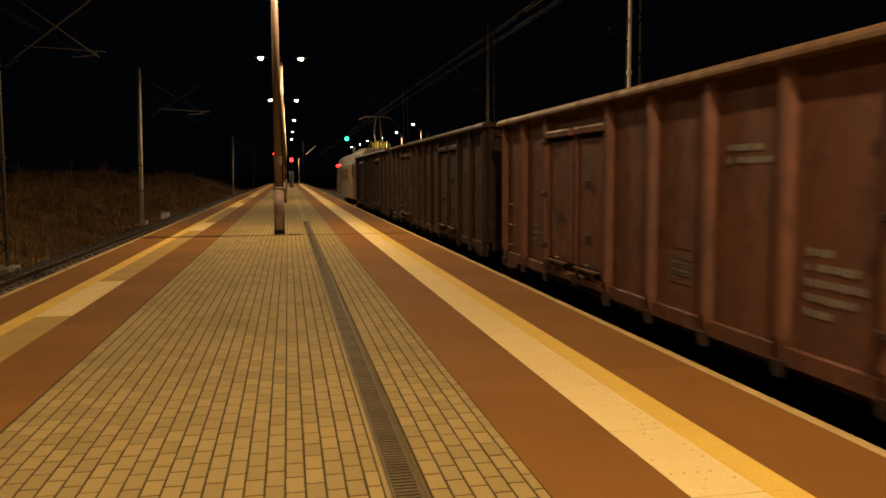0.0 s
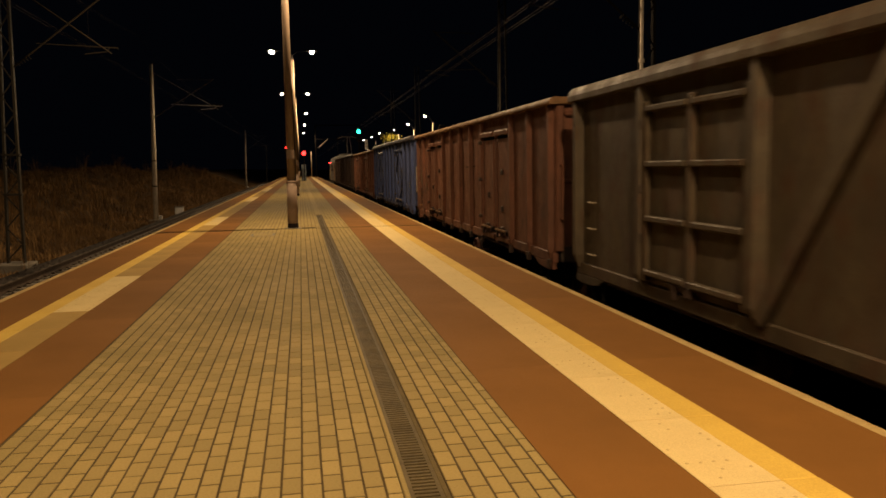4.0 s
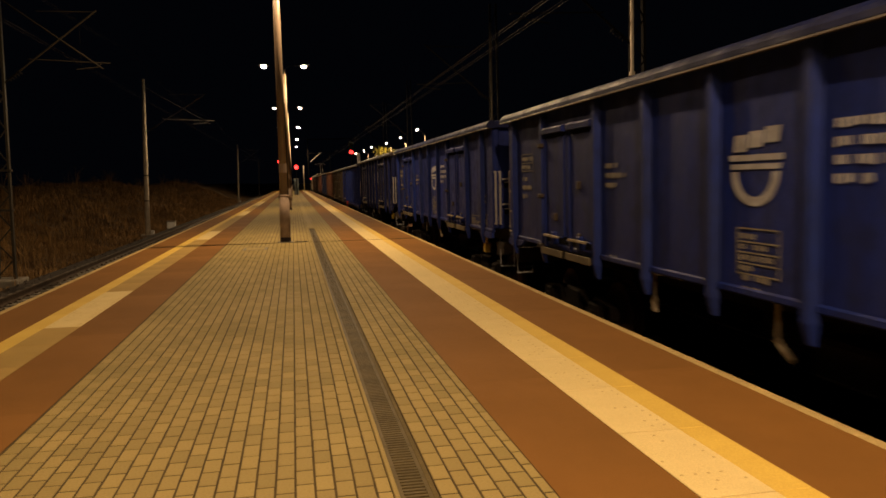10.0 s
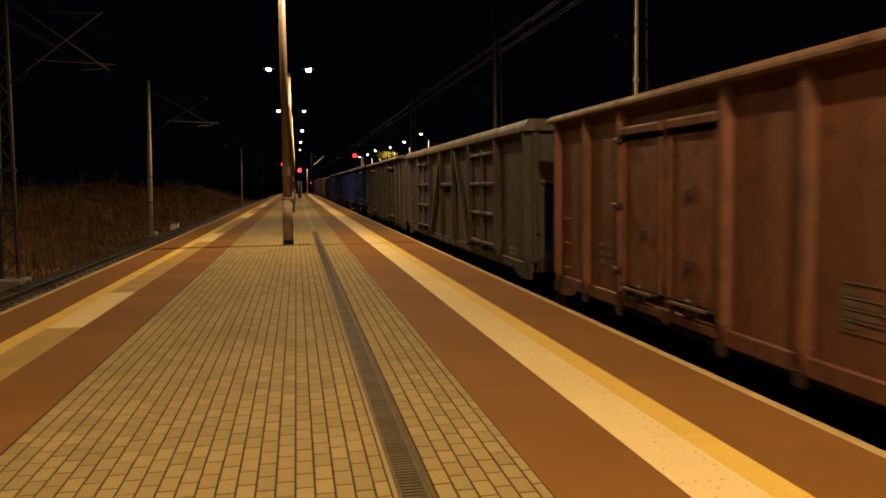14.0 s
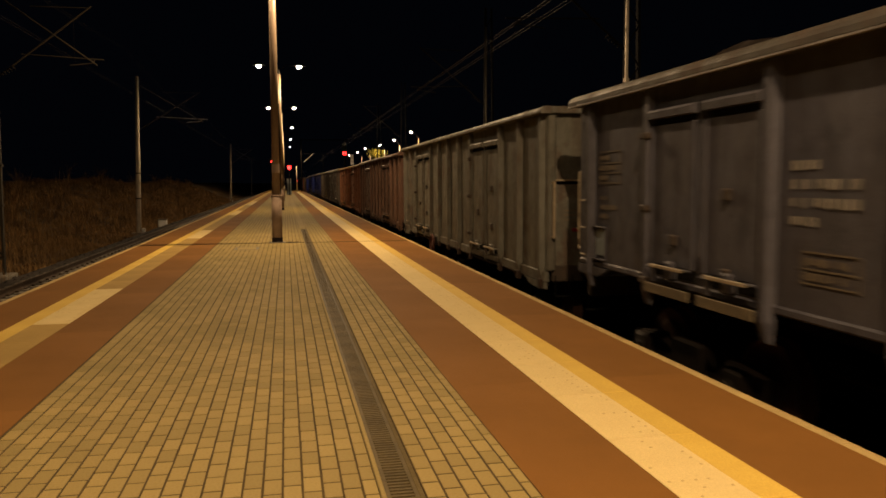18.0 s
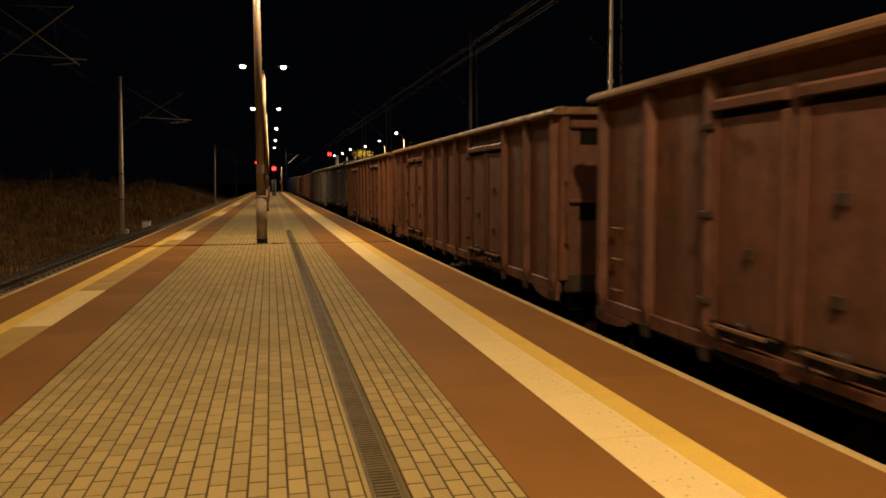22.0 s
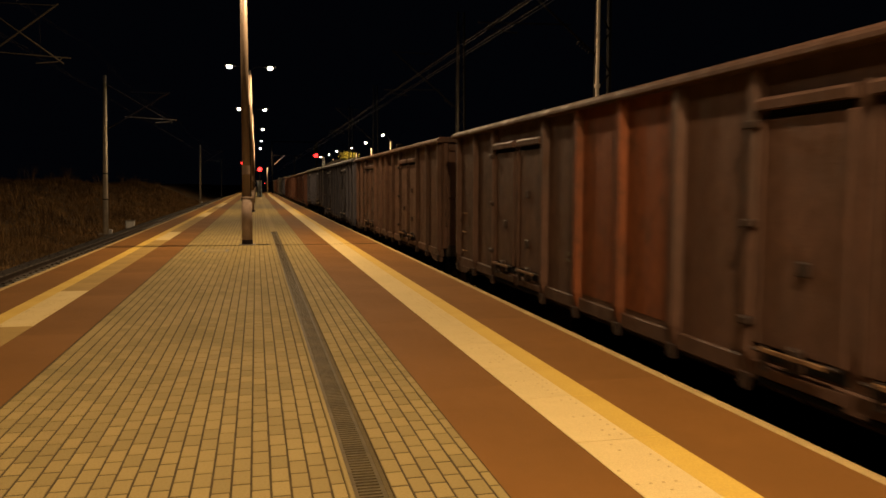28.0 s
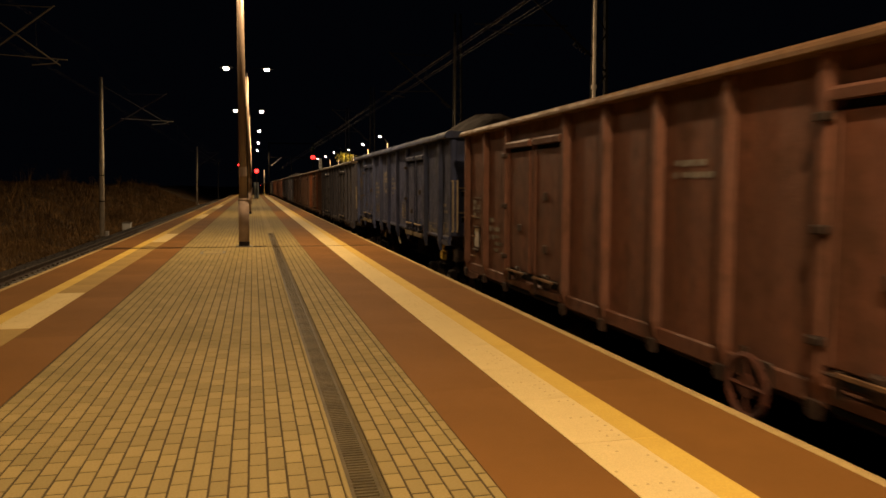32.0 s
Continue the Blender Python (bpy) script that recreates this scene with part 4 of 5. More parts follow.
    return Shape().prism(o, "x", -out + .165, out - .165)


def post(z0, z1, wide, deep):
    """A pressed upright of trapezoid section on the outer face of a side wall, tapering in at its foot."""
    w, o = wide / 2, wide * .26
    s, v = Shape(), []
    for z, k, d in ((z0, .75, .45), (z0 + .16, 1, 1), (z1, 1, 1)):
        v += [(0, -w * k, z), (0, w * k, z), (-deep * d, o * k, z), (-deep * d, -o * k, z)]
    q = [(3, 2, 1, 0), (8, 9, 10, 11)]
    for r in (0, 4):
        q += [(r + i, r + (i + 1) % 4, r + 4 + (i + 1) % 4, r + 4 + i) for i in range(4)]
    return s.add(v, q)


def post_foot():
    """The bracket under a post."""
    return Shape().prism([(-.06, 0), (.06, 0), (.05, -.09), (.02, -.12), (-.03, -.12)], "x", -.07, -.01)


def skirt(z):
    """The apron at a corner of the body, rounded off towards the middle of the wagon."""
    o = [(0, z), (0, z - .09), (.18, z - .11), (.5, z - .1), (.72, z - .07), (.85, z - .02), (.88, z)]
    return Shape().prism(o, "x", -.035, .02)


def skirt_half(z, k):
    """The apron under one end of a side; k: 1 at the end where y grows."""
    s = skirt(z)
    s.v = [(x, k * (BODY / 2 - y), zz) for x, y, zz in s.v]
    return s


def door_leaf(width, z0, z1):
    w = width / 2 - .02
    return Shape().box(-.03, 0, -w, w, z0 + .12, z1 - .36, .01)


def door_stile(z0, z1):
    """The turned-in edge of a door leaf."""
    return Shape().box(-.055, -.028, -.022, .022, z0 + .125, z1 - .365, .008)


def door_head(width, z1):
    """A lintel bar over a door leaf."""
    w = width / 2 - .03
    return Shape().prism([(0, z1 - .305), (-.085, z1 - .30), (-.09, z1 - .24), (-.06, z1 - .215), (0, z1 - .21)], "y", -w, w)


# black strip under the lintel, painting the shade in a slot
def door_slot(width, z1):
    w = width / 2 - .07
    return Shape().box(-.02, 0, -w, w, z1 - .355, z1 - .302)


def door_gap(width, z0):
    """A black strip on the sheet for the shade in the gap under a door leaf."""
    w = width / 2
    return Shape().box(-.012, 0, -w + .03, w - .05, z0 + .02, z0 + .115)


def latch_box(z0):
    return Shape().box(-.085, 0, -.07, .06, z0 + .0, z0 + .17, .015)


def latch_rod(width, z0):
    """The lock rod along the foot of a door leaf, with a drop hook forged on."""
    s = Shape().tube((-.075, -width * .42, z0 + .12), (-.075, width * .40, z0 + .09), .014, sides=6)
    return s.bar((-.075, width * .27, z0 + .13), (-.075, width * .27, z0 - .04), .06, .03)


def card_pocket():
    """A holder for a paper card between two projecting lips."""
    return Shape().box(-.05, 0, -.15, .15, .17, .185, .003).box(-.05, 0, -.15, .15, -.2, -.185, .003).box(-.012, 0, -.15, -.13, -.185, .17).box(-.012, 0, .13, .15, -.185, .17)


def wheel():
    """A wheel whose flange points along +x."""
    s = Shape().tube((.06, 0, 0), (.095, 0, 0), .46, .475, 28).tube((-.05, 0, 0), (.06, 0, 0), .45, .455, 28)
    return s.tube((-.065, 0, 0), (-.05, 0, 0), .3, .34, 20).tube((-.1, 0, 0), (-.065, 0, 0), .1, .12, 14)


def wheel_pair(b, dy):
    piece("axle", "a", lambda: Shape().tube((-1.0, 0, 0), (1.0, 0, 0), .08, sides=10), "under", b, (0, dy, .46))
    for k in (-1, 1):
        piece("wheel", "w", wheel, "wheel", b, pose(k * .77, dy, .46, 0, 0, 0 if k < 0 else 180))


def bogie_bolster():
    return Shape().box(-.88, .88, -.2, .2, .5, .78, .03).box(-.35, .35, -.3, .3, .77, .95)


def bogie_side():
    o = [(-1.25, .46), (-1.25, .64), (-.7, .70), (-.45, .52), (.45, .52), (.7, .70), (1.25, .64), (1.25, .46), (.75, .46), (.42, .32), (-.42, .32), (-.75, .46)]
    return Shape().prism(o, "x", -.06, .06).box(-.12, .1, -.3, .3, .36, .74, .03)


def bogie(w, y):
    b = piece("bogie", "b", bogie_bolster, "under", w, (0, y, 0))
    for k in (-1, 1):
        piece("side_frame", "s", bogie_side, "under", b, pose(k * 1.02, 0, 0, 0, 0, 0 if k < 0 else 180))
    return b


def axle_box():
    return Shape().box(-.14, .06, -.16, .16, -.15, .2, .03).tube((-.14, 0, 0), (-.19, 0, 0), .12, .1, 12)


def spring_nest():
    s = Shape()
    for d in (-.15, 0, .15):
        for i in range(4):
            s.tube((0, d, .36 + .07 * i), (0, d, .40 + .07 * i), .065, sides=8)
    return s


def buffer():
    s = Shape().tube((0, 0, 0), (0, .38, 0), .11, .1, 14).tube((0, .3, 0), (0, .52, 0), .075, sides=12)
    return s.tube((0, .52, 0), (0, .56, 0), .2, .19, 18)


def hand_rail(z0, z1):
    return Shape().path([(0, 0, z0), (0, .07, z0), (0, .07, z1), (0, 0, z1)], .02, 7)


def ladder_rail(z0, z1):
    """A stout ladder rail that stands out before the end of the wagon."""
    return Shape().path([(0, 0, z0), (0, .2, z0 + .1), (0, .2, z1 - .06), (0, 0, z1)], .026, 7)


def side_step():
    """A bent iron rung on the side of the wagon."""
    return Shape().path([(0, -.075, 0), (-.05, -.075, 0), (-.05, .075, 0), (0, .075, 0)], .011, 6)


def step_iron():
    return Shape().box(-.13, .13, 0, .1, 0, .016, .004).path([(-.125, .02, .016), (-.125, .02, .3)], .007, 6).path([(.125, .02, .016), (.125, .02, .3)], .007, 6)


def text_bars(width, rows, pitch, seed, plate=False):
    """Illegible stencilling: rows of short bars, some rows cut short; plate: with ruled lines round it."""
    rng = random.Random(seed)
    s = Shape()
    for r in range(rows):
        y = -width / 2
        end = y + width * (.42 if rows > 2 and r in (0, rows - 1) else rng.uniform(.8, 1))
        while y < end - .02:
            w = rng.uniform(.028, .055)
            tall = pitch * rng.uniform(.42, .56)
            s.box(-.004, 0, -min(y + w, width / 2), -y, -r * pitch - tall, -r * pitch)
            y += w + rng.uniform(.016, .03) + (.06 if rng.random() < .16 else 0)
    if plate:
        low = -rows * pitch - .01
        for z in [.04] + [-(r + .78) * pitch for r in range(rows)]:
            s.box(-.0035, 0, -width / 2 - .03, width / 2 + .03, z - .006, z + .006)
        for y in (-width / 2 - .03, width / 2 + .03):
            s.box(-.0032, 0, y - .006, y + .006, low + .2 * pitch, .034)
    return s


def emblem():
    """A round operator's badge as plain shapes: three slanted bars above a cut disc."""
    s = Shape()
    for k in range(3):
        a = -.3 + .21 * k
        s.add([(-.004, -a, .12 + .05 * k), (-.004, -a - .19, .12 + .05 * k), (-.004, -a - .21, .34 + .04 * k), (-.004, -a - .02, .34 + .04 * k)], [(0, 1, 2, 3)])
    s.box(-.004, 0, -.36, .36, .0, .08)
    s.box(-.004, 0, -.33, .33, -.11, -.04)
    n = 14
    outer = [(.33 * math.cos(math.pi + math.pi * i / n), .45 * math.sin(math.pi + math.pi * i / n) - .14) for i in range(n + 1)]
    inner = [(.23 * math.cos(math.pi + math.pi * i / n), .33 * math.sin(math.pi + math.pi * i / n) - .14) for i in range(n + 1)]
    s.add([(-.004, a, b) for a, b in outer + inner], [(i, i + 1, n + 2 + i, n + 1 + i) for i in range(n)])
    s.v = [(x, y, z * .6) for x, y, z in s.v]
    return s


def coal_heap(seed, mounds):
    """A load of coal; mounds: metres behind the front, height over the rim, half length."""
    rng = random.Random(seed)
    v, nx, ny = [], 11, 80
    for j in range(ny + 1):
        for i in range(nx + 1):
            u, y = i / nx, -BODY / 2 + .06 + (BODY - .12) * j / ny
            top = 2.95 + .1 * math.sin(y * 1.7 + seed)
            for back, tall, half in mounds:
                top = max(top, 2.8 + (tall + .5) * math.exp(-((y - BODY / 2 + back) / half) ** 2))
            e = math.sin(math.pi * (.04 + .92 * u)) ** .7
            v.append((-1.38 + 2.76 * u, y, 2.7 + (top - 2.7) * e + rng.uniform(-.035, .035)))
    n = nx + 1
    return Shape().add(v, [(j * n + i, j * n + i + 1, (j + 1) * n + i + 1, (j + 1) * n + i) for j in range(ny) for i in range(nx)])


def running_gear(w, rails, wheel_mark):
    for y in (-4.5, 4.5):
        b = bogie(w, y)
        for dy in (-.9, .9):
            wheel_pair(b, dy)
            piece("axle_box", "a" + str(dy > 0), axle_box, "under", b, (-1.06, dy, .46))
            piece("axle_box", "r", axle_box, "under", b, pose(1.06, dy, .46, 0, 0, 180))
        for k in (-1, 1):
            piece("spring_nest", "s", spring_nest, "under", b, (k * 1.05, 0, 0))
    for y, r in ((BODY / 2, 0), (-BODY / 2, 180)):
        for x in (-.875, .875):
            piece("buffer", "b", buffer, "under", w, pose(x, y, 1.06, 0, 0, r))
        piece("coupling", "c", lambda: Shape().box(-.06, .06, 0, .3, -.07, .07, .02).path([(-.05, .25, 0), (-.05, .62, -.12), (.05, .62, -.12), (.05, .25, 0)], .025, 7).path([(0, .3, -.05), (0, .45, -.5)], .03, 7), "under", w, pose(0, y, 1.02, 0, 0, r))
        piece("head_stock", "h", lambda: Shape().box(-1.38, 1.38, -.06, .06, .92, 1.16, .02), "under", w, (0, y - .05 if r == 0 else y + .05, 0))
        for x in (-1.22, 1.22):
            piece("step", "s", step_iron, "rail_white" if rails == "rail_white" else "dark", w, pose(x, y + (.02 if r == 0 else -.02), .72, 0, 0, r))
            piece("hose", "h", lambda: Shape().path([(0, .05, .98), (0, .2, .85), (0, .3, .55)], .025, 7), "under", w, pose(x * .35, y, 0, 0, 0, r))
    if wheel_mark != "under":
        piece("brake_indicator", "i", lambda: Shape().box(-.05, .05, -.1, .1, -.1, .08, .02).box(-.02, .02, -.03, .03, .08, .3), wheel_mark, w, (-1.33, -5.45, .98), "yellow brake indicator box")
        piece("brake_plate", "p", lambda: Shape().box(-.02, .02, -.05, .05, -.1, .06, .01).box(-.01, .01, -.012, .012, .06, .3), "rail_cream", w, (-1.36, BODY / 2 - 5.1, 1.0), "small cream brake plate")
        piece("brake_lever", "l", lambda: Shape().bar((0, .12, .08), (0, -.1, -.06), .055, .03).box(-.012, .012, .08, .11, .05, .35), "rail_cream", w, (-1.36, BODY / 2 - 7.3, .95), "slanting cream brake lever")
    piece("centre_sill", "c", lambda: Shape().box(-.2, .2, -BODY / 2 + .1, BODY / 2 - .1, .86, 1.2, .02), "under", w)
    piece("brake_rod", "k", lambda: Shape().tube((-.55, -3.2, .72), (-.55, 3.2, .72), .025, sides=6).box(-.8, -.35, -1.1, -.3, .6, .95, .04).tube((-.2, .2, .75), (-.2, 1.1, .75), .17, sides=12), "under", w)


def handwheel():
    """The rim, hub, spokes and shaft of a brake wheel, which turns about x."""
    hw = Shape().path([(.0, .22 * math.cos(a * math.pi / 9), .22 * math.sin(a * math.pi / 9)) for a in range(19)], .026, 6)
    hw.tube((-.01, 0, 0), (.01, 0, 0), .09, sides=14)
    for a in range(4):
        hw.tube((0, 0, 0), (0, .22 * math.cos(a * 1.571), .22 * math.sin(a * 1.571)), .016, sides=6)
    return hw.tube((0, 0, 0), (.25, 0, 0), .02, sides=6)


def end_wall(w, kind, mat, rails, y, r, z0, z1, panel=""):
    """One end: its sheet with corner posts, ledges, black plates painting the shade in openings, and ladder rails."""
    slotted = mat.startswith(("brown", "soot"))
    ends = piece("end_wall", "%s%s" % (z0, z1), lambda: end_sheet(z0, z1), mat, w, pose(0, y, 0, 0, 0, r))
    s = 1 if r else -1                       # the platform's side of this end
    ledge = "rim_rust" if mat in ("tan_d", "olive") else rails

    def across(name, a, b, y0, y1, za, zb, m, label="", c=0.0):
        lo, hi = sorted((s * a, s * b))
        return piece(name, "%s%s%s%s%s%s" % (lo, hi, y0, y1, za, zb), lambda: Shape().box(lo, hi, y0, y1, za, zb, c), m, ends, None, label)

    for k in (-1, 1):
        a, b = sorted((k * 1.465, k * 1.35))
        piece("corner_post", "%s%s" % (k, z1), lambda: Shape().box(a, b, 0, .06, z0 + .01, z1 - .02, .02), mat, ends)
    if slotted:
        for za, zc in ((2.05, 2.11), (2.98, 3.06)):
            piece("end_rib", str(za), lambda: Shape().box(-1.34, 1.34, 0, .07, za, zc, .02), mat, ends)
        for za, zc in ((1.84, 2.045), (2.79, 2.975)):
            piece("end_slot", "s%s" % za, lambda: Shape().box(-1.2, 1.2, .006, .014, za, zc), "dark", ends)
        across("end_slot", -.3, .32, .006, .014, 2.40, 2.44, "dark")
        across("end_lip", -.4, .4, 0, .03, 2.58, 2.595, mat)
    elif kind == "braced":
        across("recess_lip", -.25, 1.32, 0, .07, 2.30, 2.36, ledge, "", .01)
        across("end_recess", -.2, 1.25, .004, .012, 2.22, 2.30, "dark")
        across("end_panel", -.2, 1.25, .002, .012, 1.28, 2.22, "blue" if mat == "olive" else mat, "recessed blue panel" if mat == "olive" else "")
        across("end_ledge", .3, .65, .01, .12, 1.88, 1.92, ledge)
        across("ledge_box", .28, .67, .01, .1, 1.62, 1.86, "dark", "", .02)
        across("lower_lip", .4, .95, 0, .1, 1.18, 1.23, ledge)
    elif kind == "high":
        for za in (2.14, 1.66):
            across("end_slot", .3, 1.25, .004, .012, za, za + .09, "dark")
            across("end_ledge", .3, 1.25, 0, .05, za + .09, za + .105, ledge)
        if panel:
            across("end_panel", .2, 1.2, .002, .012, 1.78, 2.13, panel, "faded blue panel")
    else:
        dz, inner = (-.26, .45) if mat == "olive" else (0, .62)
        across("end_ledge", inner, 1.36, 0, .07, 2.32 + dz, 2.345 + dz, ledge)
        across("end_slot", inner, 1.33, .004, .012, 2.275 + dz, 2.315 + dz, "dark")
        if kind != "diamond":
            across("end_box", .26, .48, .004, .03, 1.5, 2.24, "dark", "", .01)
        across("lower_ledge", .55, 1.05, 0, .1, 1.66, 1.68, ledge)
        across("end_recess", .6, 1.0, .004, .012, 1.5, 1.655, "dark")
    if not slotted and kind != "braced":
        across("lamp_bracket", 1.0, 1.1, .004, .05, 1.62, 1.67, "crimson", "small red lamp bracket", .01)
        if kind != "high":
            tagged(piece("end_stencil", "t%s" % s, lambda: Shape().box(-.14, .16, .0, .004, 1.9, 1.925).box(-.16, .17, 0, .004, 1.84, 1.865).box(-.08, .16, 0, .004, 1.77, 1.795), "faded_white" if mat not in ("olive", "light") else "faded_dim", ends, (s * 1.05, 0, .5 if mat == "olive" else 0)), kind="stuff")
    if mat in ("navy", "blue_d", "blue", "olive"):
        piece("warning_mark", "t", lambda: Shape().add([(-.06, .006, 2.74), (.06, .006, 2.74), (.035, .006, 2.81), (-.035, .006, 2.81)], [(3, 2, 1, 0)]), "amber" if mat != "olive" else "loco_y", ends, (s * .88, 0, 0), "yellow warning mark")
    # rails at the platform's corner, and the tall pair that stands out farther in
    for dx in (1.36, 1.44) if kind == "high" else (1.4,):
        piece("hand_rail", kind, lambda: hand_rail(1.5, 2.42) if kind == "high" else hand_rail(1.55, 2.3), rails, ends, (s * dx, .06, 0))
    for dx, top in ((.66, 2.5), (.58, 2.22)):
        piece("ladder_rail", str(top), lambda: ladder_rail(1.12, top), rails, ends, (s * dx, .02, 0))
    piece("hand_rail", "far", lambda: hand_rail(1.15, 2.2), rails, ends, (-s * 1.3, .06, 0))
    if kind == "high":
        for za in (2.28, 1.83):
            across("cross_rail", .72, 1.32, .1, .13, za, za + .028, rails)
    return ends


HEAPS = {1: ((1.7, .46, .9), (8.0, .1, 1.5)), 2: ((7.2, .56, 2.2),), 3: ((4.0, .1, 1.0), (10.8, .58, 1.3)), 4: ((5.5, .28, .6), (9.0, .2, .6))}


def build_wagon(kind, mat, label, marks=(), heap=0, rails="", cap="rail_cream", wheel_mark="under", patches=(), rim_mat=None, post_mat=None, lift=0.0, seams=(), card="", flange=False, end_panel="", brake=()):
    """An open four-axle goods wagon. kind: low (deep sills, doors with plain leaves), high (raised body),
    braced (big gridded doors and raking struts), diamond (low with diamond-braced doors)."""
    w = thing("goods_wagon", (TRACK_R, 0, RAIL), label, "goods wagon", "goods train")
    high, braced = kind == "high", kind == "braced"
    rails = rails or (mat if mat.startswith(("brown", "soot")) else "rail_cream")
    z0 = 1.4 if high else 1.07
    rz0, rz1 = (3.20, 3.33) if high else (3.165, 3.30) if kind == "diamond" or "handwheel" in label else (3.09, 3.27) if braced else (3.145, 3.245)
    if not braced:
        rz0, rz1 = rz0 + lift, rz1 + lift
    out, over = 1.595, .14 if high else .11
    rim_mat = rim_mat or (post_mat or mat if not mat.startswith("brown") else "rim_rust" if mat != "brown_d" else mat)
    for k in (-1, 1):
        piece("side_wall", "%s%s" % (z0, rz0), lambda: side_wall(z0, rz0 + .02), mat, w, pose(k * SIDE, 0, 0, 0, 0, 0 if k < 0 else 180))
    piece("top_rim", "%s%s" % (rz0, rz1), lambda: rim_beam(rz0, rz1, out, over), rim_mat, w)
    # flange: adds the strip that paints the rim's highlight
    if flange:
        piece("rim_flange", "%s" % rz0, lambda: rim_flange(rz0, out, over), "rim_glint", w, None, "pale strip painting the glint on the rim's lower edge")
    for k in (-1, 1):
        piece("top_rim_end", "%s%s" % (rz0, rz1), lambda: rim_end(rz0, rz1, out, over), rim_mat, w, pose(0, k * BODY / 2, 0, 0, 0, 0 if k > 0 else 180))
    piece("floor", "f%s" % high, lambda: Shape().box(-1.44, 1.44, -BODY / 2 + .04, BODY / 2 - .04, 1.43 if high else 1.2, 1.47 if high else 1.24), "brown_d", w)
    # posts, in metres behind the front; the slim ones stand in the middle of a door
    if high:
        backs, slim, doors = (.38, 1.87, 2.86, 3.85, 5.17, 6.47, 7.77, 9.07, 10.06, 11.03, 12.36), (2, 8), ((1, 3), (7, 9))
    else:
        backs = [.12 + i * (BODY - .24) / 12 for i in range(13)]
        doors = ((1, 3),) if "handwheel" in label else ((2, 4), (8, 10))
        slim = [(a + b) // 2 for a, b in doors]
    ys = [BODY / 2 - d for d in backs]
    dirty = mat.startswith(("brown", "soot"))
    for side in (-1, 1):
        turn = pose(side * SIDE, 0, 0, 0, 0, 0 if side < 0 else 180)
        sgn = 1 if side < 0 else -1
        piece("side_sill", kind, lambda: (Shape().box(-.02, .05, -BODY / 2, BODY / 2, z0 - .07, z0 + .0, .015) if high else
                                          Shape().box(-.03, .05, -BODY / 2, BODY / 2, z0 - .15, z0 - .0, .012)), mat, w, turn)
        if not high:
            piece("lower_sill", kind, lambda: Shape().box(.02, .06, -BODY / 2 + .9, BODY / 2 - .9, z0 - .2, z0 - .15, .006), "sill", w, turn)
        for z in (1.2, 1.52, 1.84):
            piece("side_step", "s", side_step, "rim_rust" if dirty else "rail_cream", w, turn @ pose(0, sgn * (BODY / 2 - (.2 if high else .5)), z + (.25 if high else 0)))
        for k in (-1, 1):
            piece("corner_skirt", "%s%s" % (high, k * sgn), lambda: skirt_half(z0 - (.07 if high else .15), k * sgn), mat, w, turn)
        if card and side < 0:
            pocket = piece("card_pocket", "p", card_pocket, "sill" if dirty else mat, w, turn @ pose(0, sgn * (BODY / 2 - .62), 1.62 if high else 1.5))
            if card != "empty":
                piece("card", "c", lambda: Shape().box(-.006, 0, -.125, .125, -.15, .15), card, pocket, None, "pale paper card")
        if braced:
            top = rz0
            for y0, y1 in ((4.45, 2.45), (-2.5, -4.55)):
                c, wd = (y0 + y1) / 2, y0 - y1
                d = piece("door", "b%.2f" % wd, lambda: Shape().box(-.02, 0, -wd / 2, wd / 2, 1.15, top - .2, .008), mat, w, turn @ pose(0, sgn * c, 0))
                for u in (-wd / 2 + .05, 0, wd / 2 - .05):
                    piece("door_upright", "u", lambda: Shape().box(-.08, -.02, -.055, .055, 1.1, top - .16, .015), mat, d, (0, u, 0))
                for z in (1.2, 1.75, 2.3, 2.85):
                    piece("door_bar", "b%.2f" % wd, lambda: Shape().box(-.10, -.02, -wd / 2 + .1, -.06, -.03, .03, .012).box(-.10, -.02, .06, wd / 2 - .1, -.03, .03, .012), mat, d, (0, 0, z))
                if mat == "olive" and c > 0 and side < 0:
                    for z in (1.24, 1.79, 2.34):
                        piece("door_panel", "b", lambda: Shape().box(-.026, -.018, -wd / 2 + .11, -.06, 0, .47), "slate_b", d, (0, 0, z), "faded blue door panel")
                for z in (1.55, 2.05, 2.7):
                    piece("hinge", "b", lambda: Shape().box(-.1, -.0, -.04, .04, -.05, .05, .012), "under", d, (0, wd / 2 + .02, z))
                piece("latch_box", "b", lambda: latch_box(1.06), "sill", d)
                piece("latch_rod", "b%.2f" % wd, lambda: latch_rod(wd * .5, 1.06), "sill", d)
            for y in (.72, -.74, 4.5, -2.45, 2.40, -4.6, 6.42, -6.42):
                piece("side_post", "b", lambda: post(1.0, top, .16, .105), mat, w, turn @ pose(0, sgn * y, 0))
            for a, b in ((2.3, .86), (-2.28, -.9)):
                piece("strut", "s%.2f%s" % (a, sgn), lambda: Shape().bar((-.05, sgn * a, 1.08), (-.05, sgn * b, top - .03), .13, .09, (1, 0, 0)), mat, w, turn)
            piece("waist_bar", "w", lambda: Shape().box(-.1, 0, -.64, .64, 2.26, 2.33, .015), mat, w, turn @ pose(0, 0, 0))
            # black strip under the waist bar, its darkness only in the colour
            piece("waist_slot", "w", lambda: Shape().box(-.004, 0, -.62, .62, 2.12, 2.24), "dark", w, turn)
        else:
            for i, y in enumerate(ys):
                thin = i in slim
                m = post_mat or mat
                for p0, p1, pm in patches:
                    if p0 <= i < p1:
                        m = pm
